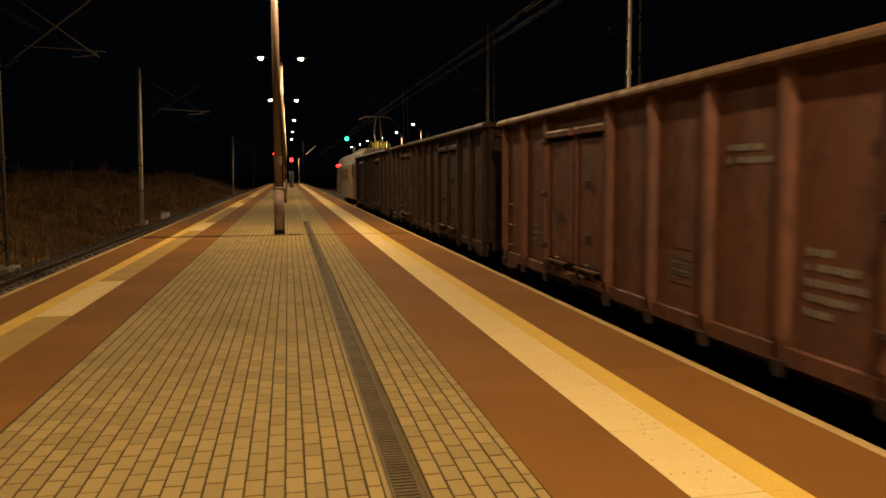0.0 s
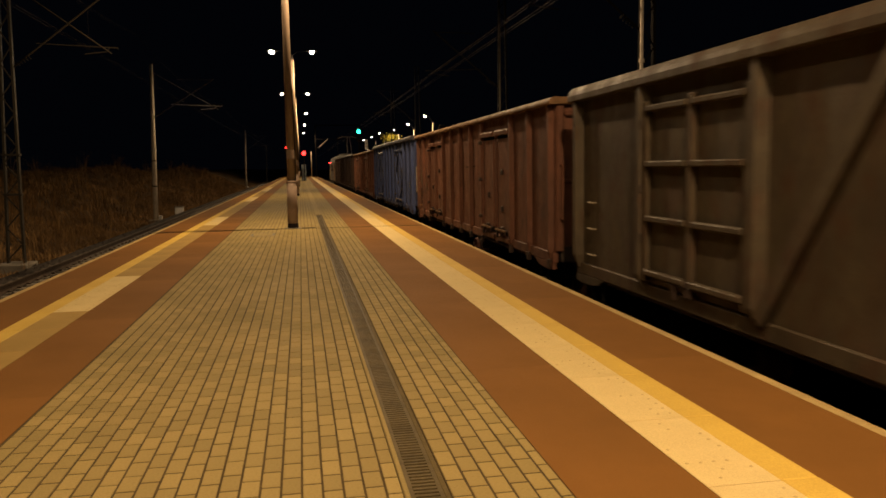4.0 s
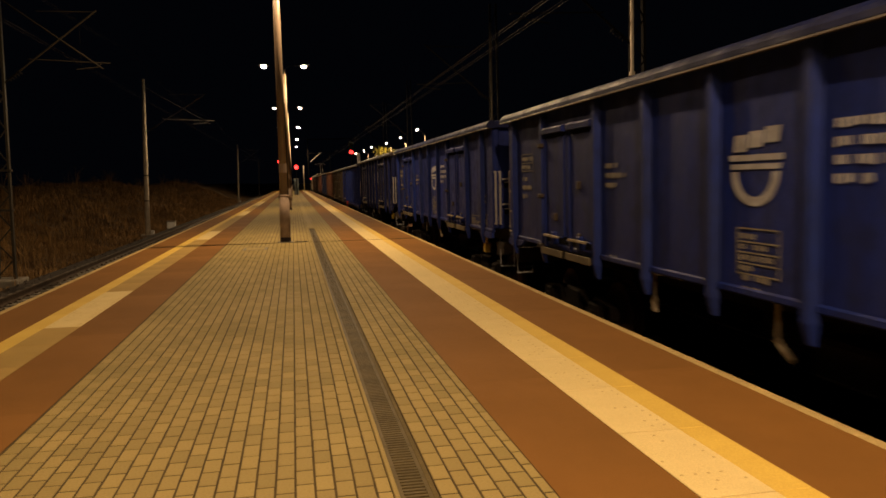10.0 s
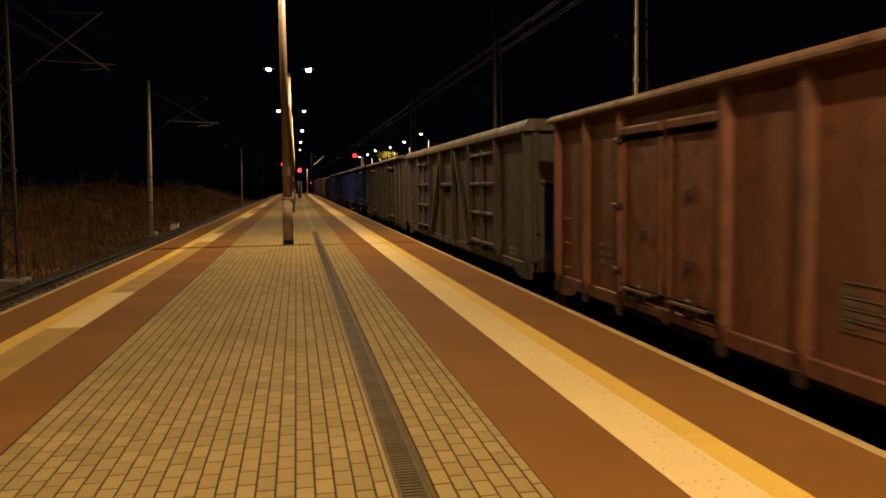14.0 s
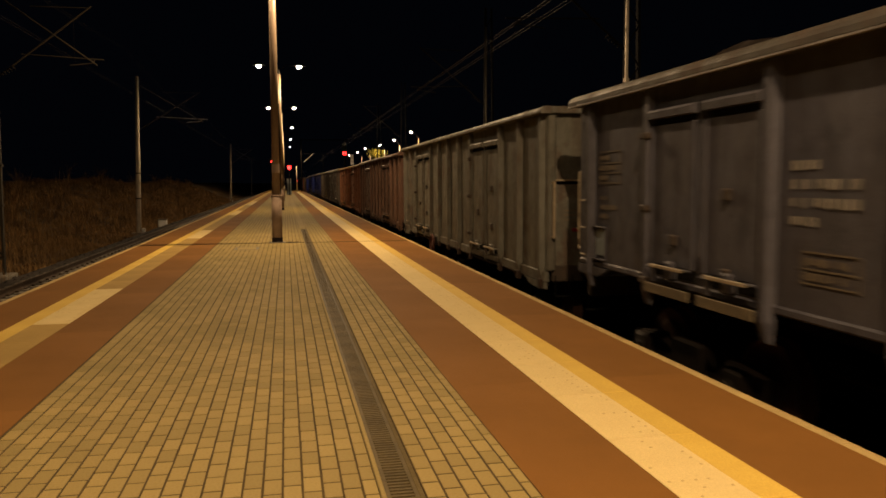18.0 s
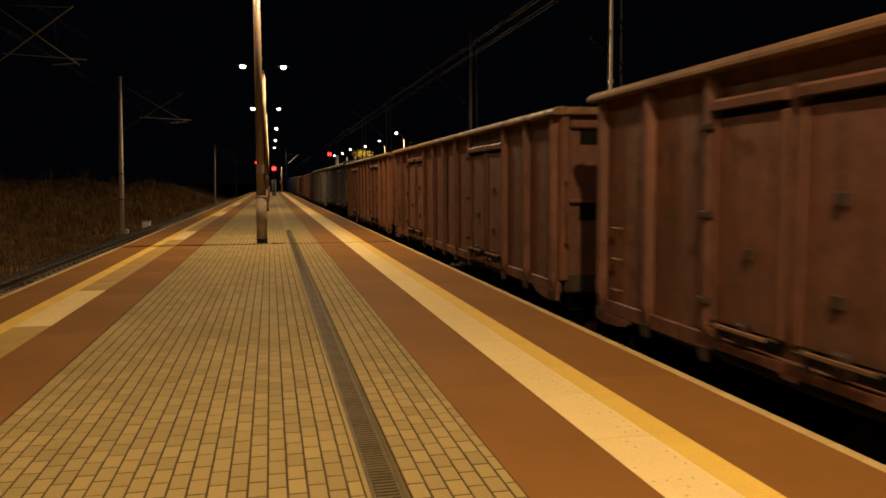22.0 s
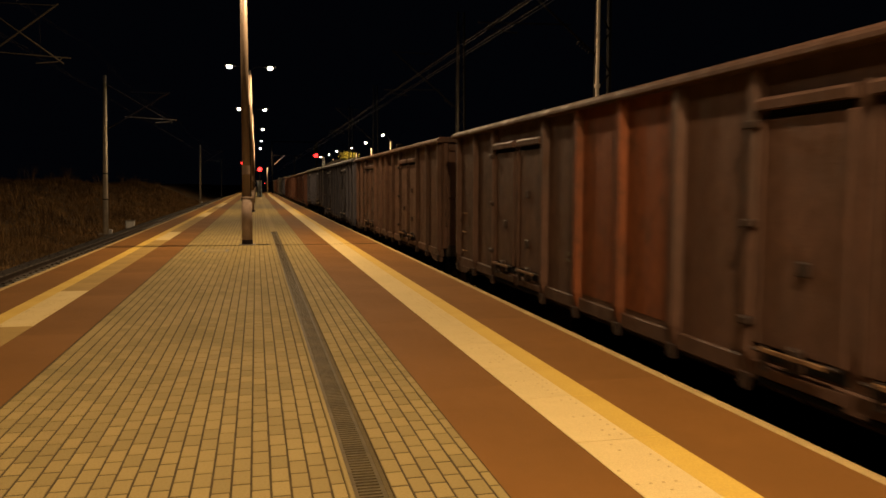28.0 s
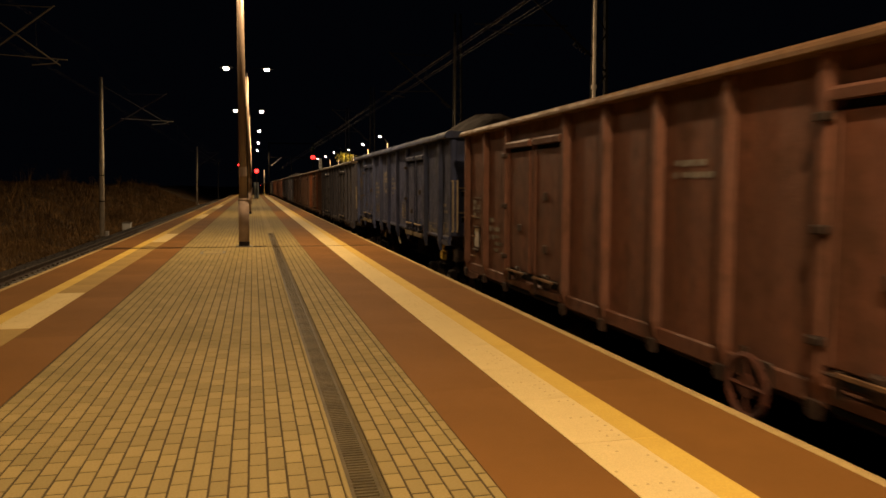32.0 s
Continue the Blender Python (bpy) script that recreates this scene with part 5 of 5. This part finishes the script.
                piece("side_post", "%s%s%.3f" % (kind, thin, rz0), lambda: post(z0 + .1 if thin else (z0 - .30 if high else .96), rz0 - (.2 if thin else 0), .08 if thin else .15, .045 if thin else .075), m, w, turn @ pose(0, sgn * y, 0))
                if not thin and not high and side < 0:
                    piece("post_foot", "f", post_foot, "sill", w, turn @ pose(0, sgn * y, .96))
            for a, b in doors:
                wd, c = (ys[a] - ys[b]) / 2, (ys[a] + ys[b]) / 2
                for k in (-1, 1):
                    leaf = piece("door", "%s%.2f%.3f" % (kind, wd, rz0), lambda: door_leaf(wd - .12, z0, rz0), mat, w, turn @ pose(0, sgn * (c + k * wd / 2), 0))
                    piece("door_head", "%.2f%.3f" % (wd, rz0), lambda: door_head(wd - .1, rz0), mat, leaf)
                    if side > 0:
                        continue
                    piece("door_slot", "%.2f%.3f" % (wd, rz0), lambda: door_slot(wd - .1, rz0), "dark", leaf)
                    piece("door_gap", "%.2f%s" % (wd, z0), lambda: door_gap(wd - .1, z0), "dark", leaf)
                    for u in (-1, 1):
                        piece("door_stile", "%s%.3f" % (z0, rz0), lambda: door_stile(z0, rz0), mat, leaf, (0, u * ((wd - .12) / 2 - .043), 0))
                    piece("latch_box", "%s" % z0, lambda: latch_box(z0), "sill" if dirty else mat, leaf)
                    piece("latch_rod", "%s%.2f" % (z0, wd), lambda: latch_rod(wd, z0), "sill" if dirty else mat, leaf)
                    if high:
                        piece("drop_flap", "%s%.2f" % (kind, wd), lambda: Shape().box(-.11, -.085, -wd * .44, wd * .40, z0 - .15, z0 - .06, .004), "flap", leaf)
                    else:
                        piece("drop_flap", "%s%.2f" % (kind, wd), lambda: Shape().box(-.05, -.032, -wd * .42, wd * .36, z0 - .10, z0 - .02, .004), mat, leaf)
                        piece("flap_gap", "%s%.2f" % (kind, wd), lambda: Shape().box(-.036, -.02, -wd * .42, wd * .40, z0 - .15, z0 - .11), "dark", leaf)
                    piece("latch_bar", "%s%.2f" % (kind, wd), lambda: Shape().box(-.125, -.1, -wd * .34, wd * .26, z0 + .1, z0 + .13, .004), "rim_rust" if dirty else cap, leaf)
                    for hz in ((1.5, 2.15) if k < 0 else (1.72,)):
                        piece("hinge", "h%s" % hz, lambda: Shape().box(-.065, 0, -.05, .05, hz, hz + .1, .01), "sill" if dirty else "under", leaf, (0, -k * .05, 0))
                for hz in (1.35, 2.05, 2.75) if side < 0 else ():
                    piece("door_hinge", "d", lambda: Shape().box(-.115, 0, -.06, .06, -.03, .03, .01), "sill" if dirty else "under", w, turn @ pose(0, sgn * (c + wd - .02), hz))
                if kind == "diamond":
                    for (u, z), (u2, zz) in (((-.95, 2.12), (-.12, 1.25)), ((.12, 2.86), (.95, 2.14)), ((-.95, 2.14), (-.12, 2.86)), ((.95, 2.1), (.12, 1.25))):
                        piece("brace", "d%s%s%s%s" % (u, u2, zz, sgn), lambda: Shape().bar((-.05, -sgn * u * wd, z), (-.05, -sgn * u2 * wd, zz), .075, .05, (1, 0, 0)), mat, w, turn @ pose(0, sgn * c, 0))
            for p0, p1, pm in patches:
                y0, y1 = ys[p0] + .05, ys[p1] - .05
                if side < 0:
                    piece("repair_panel", "%d%d" % (p0, p1), lambda: Shape().box(-.006, 0, y1, y0, 1.12, rz0), pm, w, turn, "newly primed orange panel")
    for y, r in ((BODY / 2, 0), (-BODY / 2, 180)):
        end_wall(w, kind, mat, rails, y, r, z0, rz0 + .02, end_panel)
    running_gear(w, rails, wheel_mark)
    if not high:
        for y in (-5.9, 5.9):
            piece("corner_step", "c", lambda: Shape().box(0, .1, -.16, .16, .60, .63, .006).box(.03, .05, -.16, -.135, .63, .95).box(.03, .05, .135, .16, .63, .95), "dark", w, (-1.48, y, 0))
    for i, (what, y, z, width, rows, pitch, mk) in enumerate(marks):
        mk = {"cream": "faded", "white": "faded_white", "tan": "faded_dim"}[mk]
        at = pose(-SIDE - .0025, BODY / 2 - y, z)
        if what == "badge":
            piece("badge", "e", emblem, mk, w, at, "pale round badge")
        else:
            tagged(piece("stencil", "%s%s%s%s%s" % (what, width, rows, pitch, i), lambda: text_bars(width, rows, pitch, i + rows, what == "plate"), mk, w, at), kind="stuff")
    for back, z, long in seams:
        piece("sprung_seam", "s%s" % long, lambda: Shape().add([(-.003, -long / 2, -.006), (-.003, long / 2, -.02), (-.012, long / 2, -.004), (-.012, -long / 2, .01), (-.003, -long / 2, .014), (-.003, long / 2, .0)], [(0, 1, 2, 3), (3, 2, 5, 4)]), "dark", w, (-SIDE, BODY / 2 - back, z), "sprung black weld seam")
    if heap:
        piece("coal_load", "h%d" % heap, lambda: coal_heap(heap, HEAPS[heap]), "coal", w, None, "heaped black coal")
    if brake:
        back, z, paintwork = brake
        red = paintwork == "crimson"
        wheel_ob = piece("brake_handwheel", "h", handwheel, paintwork, w, (-1.58, BODY / 2 - back, z), "red brake handwheel" if red else "rusty brake handwheel")
        piece("wheel_plate", "p", lambda: Shape().box(.05, .07, -.2, .16, .02, .2, .006).box(.05, .07, .1, .16, .2, .26), "sill", wheel_ob)
    return w


# marks: kind, metres behind the wagon's front, height over the rail, width, rows, row height, paint
LEDGER = ("plate", .75, 2.2, .5, 4, .1, "tan")
OLD = (("bars", 1.8, 1.6, .5, 3, .1, "tan"), ("bars", 7.05, 2.54, .6, 2, .1, "cream"), ("plate", 6.0, 1.6, .35, 4, .075, "tan"), ("bars", 8.1, 1.8, .62, 5, .105, "cream"))
SPARE = (("bars", 5.3, 1.55, .5, 2, .08, "tan"), ("bars", 9.2, 1.45, .4, 3, .07, "tan"))
HIGH = (("plate", 1.0, 2.62, .5, 2, .12, "cream"), ("bars", 1.0, 2.32, .5, 3, .13, "cream"), ("bars", 4.45, 2.45, .75, 3, .11, "cream"), ("badge", 7.05, 2.4, 0, 0, 0, "white"), ("plate", 7.1, 1.83, .5, 4, .085, "cream"), ("bars", 7.1, 1.5, .4, 2, .09, "cream"),
        ("bars", 8.5, 2.65, 1.05, 4, .12, "white"), ("bars", 5.6, 1.36, .7, 1, .08, "cream"), ("bars", 4.3, 1.42, .2, 1, .12, "white"), ("plate", 11.7, 1.55, .7, 3, .08, "cream"), ("bars", 12.4, 2.0, .3, 2, .1, "cream"), ("plate", 12.4, 1.6, .3, 3, .07, "cream"))
HIGH_S = (("plate", .85, 2.6, .5, 3, .11, "tan"), ("bars", .85, 2.15, .45, 3, .1, "tan"), ("bars", 4.45, 2.45, .75, 4, .13, "cream"), ("plate", 4.5, 1.78, .5, 2, .1, "tan"), ("badge", 5.85, 2.5, 0, 0, 0, "cream"), ("bars", 7.15, 2.55, .7, 4, .12, "cream"), ("plate", 8.45, 1.9, .4, 4, .085, "cream"),
          ("bars", 5.6, 1.36, .7, 1, .08, "tan"), ("plate", 11.6, 1.55, .6, 3, .07, "cream"), ("bars", 12.7, 2.0, .3, 2, .12, "cream"), ("plate", 12.7, 1.6, .3, 3, .07, "cream"))
BLUE = (("bars", 3.84, 2.6, .5, 4, .13, "cream"), ("badge", 8.02, 2.47, 0, 0, 0, "white"), ("bars", 9.07, 2.8, .7, 4, .1, "cream"), ("plate", 10.23, 1.64, .45, 3, .09, "cream"), ("bars", 5.9, 1.65, .3, 2, .1, "cream"), ("bars", 11.3, 1.3, .6, 1, .08, "tan"), ("bars", 12.4, 1.9, .3, 3, .1, "cream"))
GREY = (("bars", .75, 2.6, .45, 4, .11, "tan"), ("plate", .75, 1.5, .35, 3, .09, "tan"), ("badge", 6.1, 2.5, 0, 0, 0, "cream"), ("bars", 5.3, 1.75, .6, 4, .11, "cream"), ("plate", 6.7, 1.5, .4, 3, .1, "cream"), ("bars", 10.2, 1.3, .6, 2, .08, "tan"), ("bars", 12.3, 2.5, .7, 3, .1, "tan"))
SLATE = (("bars", 1.5, 2.55, .55, 5, .14, "cream"), ("bars", 5.2, 2.3, .8, 3, .11, "cream"), ("badge", 7.2, 2.5, 0, 0, 0, "white"), ("bars", 8.3, 2.5, .9, 3, .12, "cream"), ("bars", 5.9, 1.3, .7, 1, .07, "cream"), ("bars", 12.0, 1.8, .3, 2, .1, "cream"))
BRACED = (("bars", 10.9, 2.55, .55, 1, .12, "white"), ("plate", 11.0, 1.75, .5, 5, .1, "cream"), ("bars", 12.2, 1.6, .3, 5, .07, "tan"), ("bars", 12.0, 1.25, .5, 2, .08, "cream"), ("plate", 6.4, 1.85, .3, 3, .1, "tan"))
B_LABEL = "open goods wagon in rust-streaked red-oxide paint"
FRONT = LEDGER, ("bars", 1.55, 1.85, .5, 3, .12, "tan")
TRAIN = (
    (-3, dict(kind="low", mat="soot", label="sooty black-brown open goods wagon behind the locomotive", marks=SPARE)),
    (-2, dict(kind="low", mat="soot", label="open goods wagon in sooty black-brown paint", marks=SPARE)),
    (-1, dict(kind="low", mat="brown", label=B_LABEL + " with pale stencils", marks=OLD, lift=-.05)),
    (0, dict(kind="diamond", mat="slate_b", rim_mat="slate_d", label="slate-blue open goods wagon with diamond-braced doors", marks=SLATE, wheel_mark="amber")),
    (1, dict(kind="low", mat="brown", label=B_LABEL, marks=SPARE + FRONT, seams=((7.4, 2.3, .9),), brake=(8.4, .66, "wheel_rust"), card="empty")),
    (2, dict(kind="braced", mat="tan_d", label="grimy tan-brown open goods wagon with gridded doors and raking struts", marks=BRACED)),
    (3, dict(kind="low", mat="blue", rim_mat="slate_d", label="cobalt-blue open goods wagon with a red handwheel", marks=BLUE, rails="rail_white", wheel_mark="amber", lift=-.04, brake=(4.75, .86, "crimson"))),
    (4, dict(kind="high", mat="navy", rim_mat="rim_dark", label="dusty dark-blue high-sided open goods wagon", marks=HIGH, rails="rail_white", wheel_mark="amber", heap=0)),
    (5, dict(kind="high", mat="blue_d", post_mat="blue", rim_mat="navy", label="cobalt-blue high-sided open goods wagon with white badge", marks=HIGH, rails="rail_white", wheel_mark="amber", flange=True)),
    (6, dict(kind="high", mat="blue_d", post_mat="blue", rim_mat="navy", label="cobalt-blue high-sided open goods wagon with white badge", marks=HIGH, rails="rail_white", wheel_mark="amber", flange=True)),
    (7, dict(kind="low", mat="olive", label="olive-grey open goods wagon with faded stencils", marks=GREY, lift=.03, rails="olive", rim_mat="tan", card="empty")),
    (8, dict(kind="braced", mat="olive", label="olive-grey open goods wagon with gridded doors and raking struts", marks=BRACED, rim_mat="tan", rails="olive")),
    (9, dict(kind="low", mat="brown_b", label="open goods wagon in bright red-oxide paint", marks=OLD[:3], lift=-.04)),
    (10, dict(kind="low", mat="brown_d", label="open goods wagon in dark brown with white stencils", marks=GREY)),
    (11, dict(kind="low", mat="light", label="light grey open goods wagon", marks=SPARE, lift=.09, rails="rail_cream", wheel_mark="amber", card="empty", brake=(4.87, .84, "wheel_rust"))),
    (12, dict(kind="high", mat="slate_d", label="slate-grey high-sided open goods wagon heaped with coal", marks=HIGH_S, flange=True, heap=1, rim_mat="olive", card="panel", end_panel="slate_b")),
    (13, dict(kind="low", mat="brown_b", label="open goods wagon in bright red-oxide paint", marks=SPARE + FRONT, seams=((10.7, 2.0, .9),), brake=(4.5, .9, "wheel_rust"), card="empty")),
    (14, dict(kind="low", mat="brown", label=B_LABEL, marks=SPARE, card="empty")),
    (15, dict(kind="low", mat="brown", label=B_LABEL + " and cream ladder rails", marks=(), lift=.03, seams=((11.9, 2.12, .9), (10.9, 2.14, .5)))),
    (16, dict(kind="high", mat="slate_d", post_mat="slate_d", label="slate-grey high-sided open goods wagon heaped with coal", marks=HIGH, flange=True, heap=2, rim_mat="olive")),
    (17, dict(kind="diamond", mat="slate_d", label="slate-grey open goods wagon with diamond-braced doors", marks=SLATE)),
    (18, dict(kind="low", mat="brown_d", label="open goods wagon in dark rusty brown", marks=SPARE + FRONT, card="empty")),
    (19, dict(kind="low", mat="brown_d", label="dark brown open goods wagon with orange repair panels", marks=SPARE, patches=((5, 7, "orange"), (10, 11, "orange")))),
    (20, dict(kind="low", mat="slate_d", label="slate-grey open goods wagon with faded stencils", marks=GREY[:2] + (("bars", 5.75, 1.87, .85, 4, .13, "cream"),) + GREY[5:], wheel_mark="amber", rim_mat="tan_d", card="empty")),
    (21, dict(kind="high", mat="slate", label="slate-blue high-sided open goods wagon heaped with coal", marks=HIGH_S, flange=False, heap=3, wheel_mark="amber")),
    (22, dict(kind="low", mat="brown", label=B_LABEL + " and faded stencils", marks=OLD[:2] + (("plate", .6, 2.1, .35, 3, .1, "cream"), ("bars", 1.6, 1.85, .6, 3, .13, "cream")), heap=4, card="white", brake=(8.0, .9, "wheel_rust"))),
    (23, dict(kind="low", mat="brown", label=B_LABEL, marks=SPARE + FRONT, card="empty")),
)
wagons = [(k, build_wagon(**spec)) for k, spec in TRAIN]


def build_locomotive():
    t = thing("electric_locomotive", (TRACK_R, 0, RAIL), "pale grey-blue electric locomotive with a raised pantograph", "locomotive")
    h = 7.9
    body = Shape()
    prof = [(-1.5, 1.0), (1.5, 1.0), (1.5, 2.9), (1.3, 3.45), (.8, 3.7), (-.8, 3.7), (-1.3, 3.45), (-1.5, 2.9)]
    body.prism(prof, "y", -h + .5, h - .5)
    for k in (-1, 1):
        body.add([(x, k * (h - .5), z) for x, z in prof] + [(x * .88, k * h, min(z, 3.3) if z > 2 else z) for x, z in prof],
                 [(i, (i + 1) % 8, 8 + (i + 1) % 8, 8 + i) for i in range(8)] + [tuple(range(8, 16))])
    part("body", body, M["loco"], t)
    for k in (-1, 1):
        part("cab_stripe", Shape().box(-1.512, -1.5, h - 1.4 if k > 0 else -h + .5, h - .5 if k > 0 else -h + 3.6, 1.05, 2.9), M["loco_y"], t, "orange-yellow cab side")
        part("cab_window", Shape().box(-1.518, -1.512, k * (h - 1.1) - .4, k * (h - 1.1) + .4, 2.2, 2.9, .004), M["dark"], t)
        part("windscreen", Shape().box(-1.1, 1.1, k * h - .012, k * h + .012, 2.3, 3.0, .004), M["dark"], t)
        part("warning_panel", Shape().add([(-1.2, k * (h - .3), 3.44), (-1.2, k * (h - 1.5), 3.5), (-.6, k * (h - 1.4), 3.74), (-.6, k * (h - .4), 3.6)], [(0, 1, 2, 3)]), M["loco_y"], t)
        for x in (-1.1, -.6, 0, 1.1):
            part("tail_light", Shape().tube((x, k * h - .02, 3.15), (x, k * (h + .04), 3.15), .08, sides=10), M["red_glass"] if k > 0 else M["dark"], t)
        for x in (-.875, .875):
            piece("buffer", "b", buffer, "under", t, pose(x, k * h, 1.06, 0, 0, 0 if k > 0 else 180))
    for y in (7.2, 6.0, 4.8, 3.6):
        part("marker_light", Shape().tube((-1.49, y, 2.98), (-1.56, y, 2.98), .09, sides=10), M["red_glass"], t, "red marker light")
    for y in (-2.4, -.8, .8, 2.4):
        part("side_grille", Shape().box(-1.515, -1.5, y - .5, y + .5, 2.0, 2.7, .006), M["under"], t)
    part("roof_equipment", Shape().box(-.6, .6, -3.0, 2.0, 3.7, 3.9, .05).box(-.4, .4, 2.6, 3.6, 3.7, 3.95, .05), M["concrete"], t)
    panto = Shape().path([(0, -5.2, 3.75), (0, -3.9, 4.75), (0, -5.0, 5.55)], .04).path([(.4, -5.2, 3.75), (.4, -3.9, 4.75), (.2, -5.0, 5.55)], .03)
    panto.path([(-.95, -5.0, 5.45), (-.6, -5.0, 5.6), (.6, -5.0, 5.6), (.95, -5.0, 5.45)], .035)
    part("pantograph", panto, M["steel"], t)
    for y in (-4.9, 4.9):
        b = bogie(t, y)
        for dy in (-1.5, 1.5):
            wheel_pair(b, dy)
    return t


locomotive = build_locomotive()


# ---- paving of the platform: buff concrete blocks in running bond, the nearest as pieces of their own ----
def build_paving():
    rng = random.Random(11)
    w, ln, joint = .1, .2, .0115
    origin = -.047
    columns = []
    for i in range(-19, 14):
        x0 = origin + w * i
        for lo, hi in ((BRICK_L, GUTTER_L), (GUTTER_R, BRICK_R)):
            a, b = max(x0, lo), min(x0 + w, hi)
            if b - a > .03:
                columns.append((i, a, b))

    def block(x0, x1, y0, y1, dz):
        c, j = .0025, joint / 2
        a, b, e, f = x0 + j, x1 - j, y0 + .0075, y1 - .0075
        v = [(a, e, -.03), (b, e, -.03), (b, f, -.03), (a, f, -.03), (a, e, dz - c), (b, e, dz - c), (b, f, dz - c), (a, f, dz - c),
             (a + c, e + c, dz), (b - c, e + c, dz), (b - c, f - c, dz), (a + c, f - c, dz)]
        q = [(8, 9, 10, 11)]
        for k in range(4):
            n = (k + 1) % 4
            q += [(k, n, 4 + n, 4 + k), (4 + k, 4 + n, 8 + n, 8 + k)]
        return v, q

    singles = 0
    shared = {}
    rest = Shape()
    for r in range(-22, 300):
        for i, x0, x1 in columns:
            y0 = r * ln + (ln / 2 if i % 2 else 0) + .03
            dz = min(.0022, abs(rng.gauss(0, .0009)))
            if 3.3 < y0 < 6.2 and singles < 300 and -1.2 < x0:
                key = (round(x1 - x0, 3))
                if key not in shared:
                    v, q = block(-(x1 - x0) / 2, (x1 - x0) / 2, 0, ln, 0)
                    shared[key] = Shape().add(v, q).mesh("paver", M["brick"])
                part("paver", shared[key], None, platform, at=pose((x0 + x1) / 2, y0, dz, rng.gauss(0, .04), rng.gauss(0, .08), rng.gauss(0, .3)))
                singles += 1
            elif y0 < 60:
                v, q = block(x0, x1, y0, y0 + ln, dz)
                rest.add(v, q)
    me = bpy.data.meshes.new("paver_field")
    me.from_pydata(rest.v, [], rest.f)
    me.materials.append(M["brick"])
    tagged(part("paver_field", me, None, platform), kind="stuff")
    far = Shape()
    for i, x0, x1 in columns:
        far.box(x0 + .004, x1 - .004, 60, PLATFORM_END, -.03, 0)
    for i, x0, x1 in columns:
        far.box(x0 + .004, x1 - .004, PLATFORM_START, -4.4, -.03, 0)
    far.box(GUTTER_L, GUTTER_R, PLATFORM_START, -4.0, -.03, -.002)
    far.box(GUTTER_L, GUTTER_R, 27.2, PLATFORM_END, -.03, -.002)
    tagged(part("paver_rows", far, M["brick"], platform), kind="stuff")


build_paving()


# ---- what moves: the train rolls away along its track, and the disc added over the signal's lenses goes from red to green ----
# seconds and the place of the slate-blue wagon's front end along the platform
RUN = ((0, -1.55), (1, 8.3), (2, 18.2), (3, 28.0), (4.5, 42.7), (6, 57.4), (7, 67.4), (8, 77.5), (8.6, 83.6), (10, 97.9), (11, 107.9), (12, 118.0),
       (13, 128.15), (14, 138.4), (15.5, 153.5), (17, 169.0), (18, 179.5), (19, 190.1), (20, 200.5), (21, 211.0), (22, 221.4), (23, 231.7), (24, 242.0), (25, 252.3),
       (26, 262.6), (27.5, 278.3), (28, 283.6), (28.7, 291.0), (29, 294.1), (30, 304.4), (31, 314.9), (32, 325.4))


# metres by which the wagons stand before their even places
SLACK = {1: .1, 2: .3, 3: .7, 4: .37, 5: -.07, 6: -.06, 7: -.1, 8: -.17, 9: -.2, 10: -.13, 11: .12, 13: -.25, 14: -.24, 15: -.32, 16: -.41, 17: -.25, 19: -.13, 20: -.09, 21: -.07, 22: -.1, 23: -.1}


def motions():
    for k, w in wagons:
        walk(w, [(t, pose(TRACK_R, s - PITCH * k - BODY / 2 + SLACK.get(k, 0), RAIL)) for t, s in RUN])
    walk(locomotive, [(t, pose(TRACK_R, s + PITCH * 3 + 1.1 + 8.1, RAIL)) for t, s in RUN])
    low, top = pose(0, 0, 5.45 + 1.25), pose(0, 0, 6.35 + 1.25)
    walk(shutter, [(0, low), (8.5, low), (8.6, low), (8.7, top), (8.8, top), (32, top)])


motions()
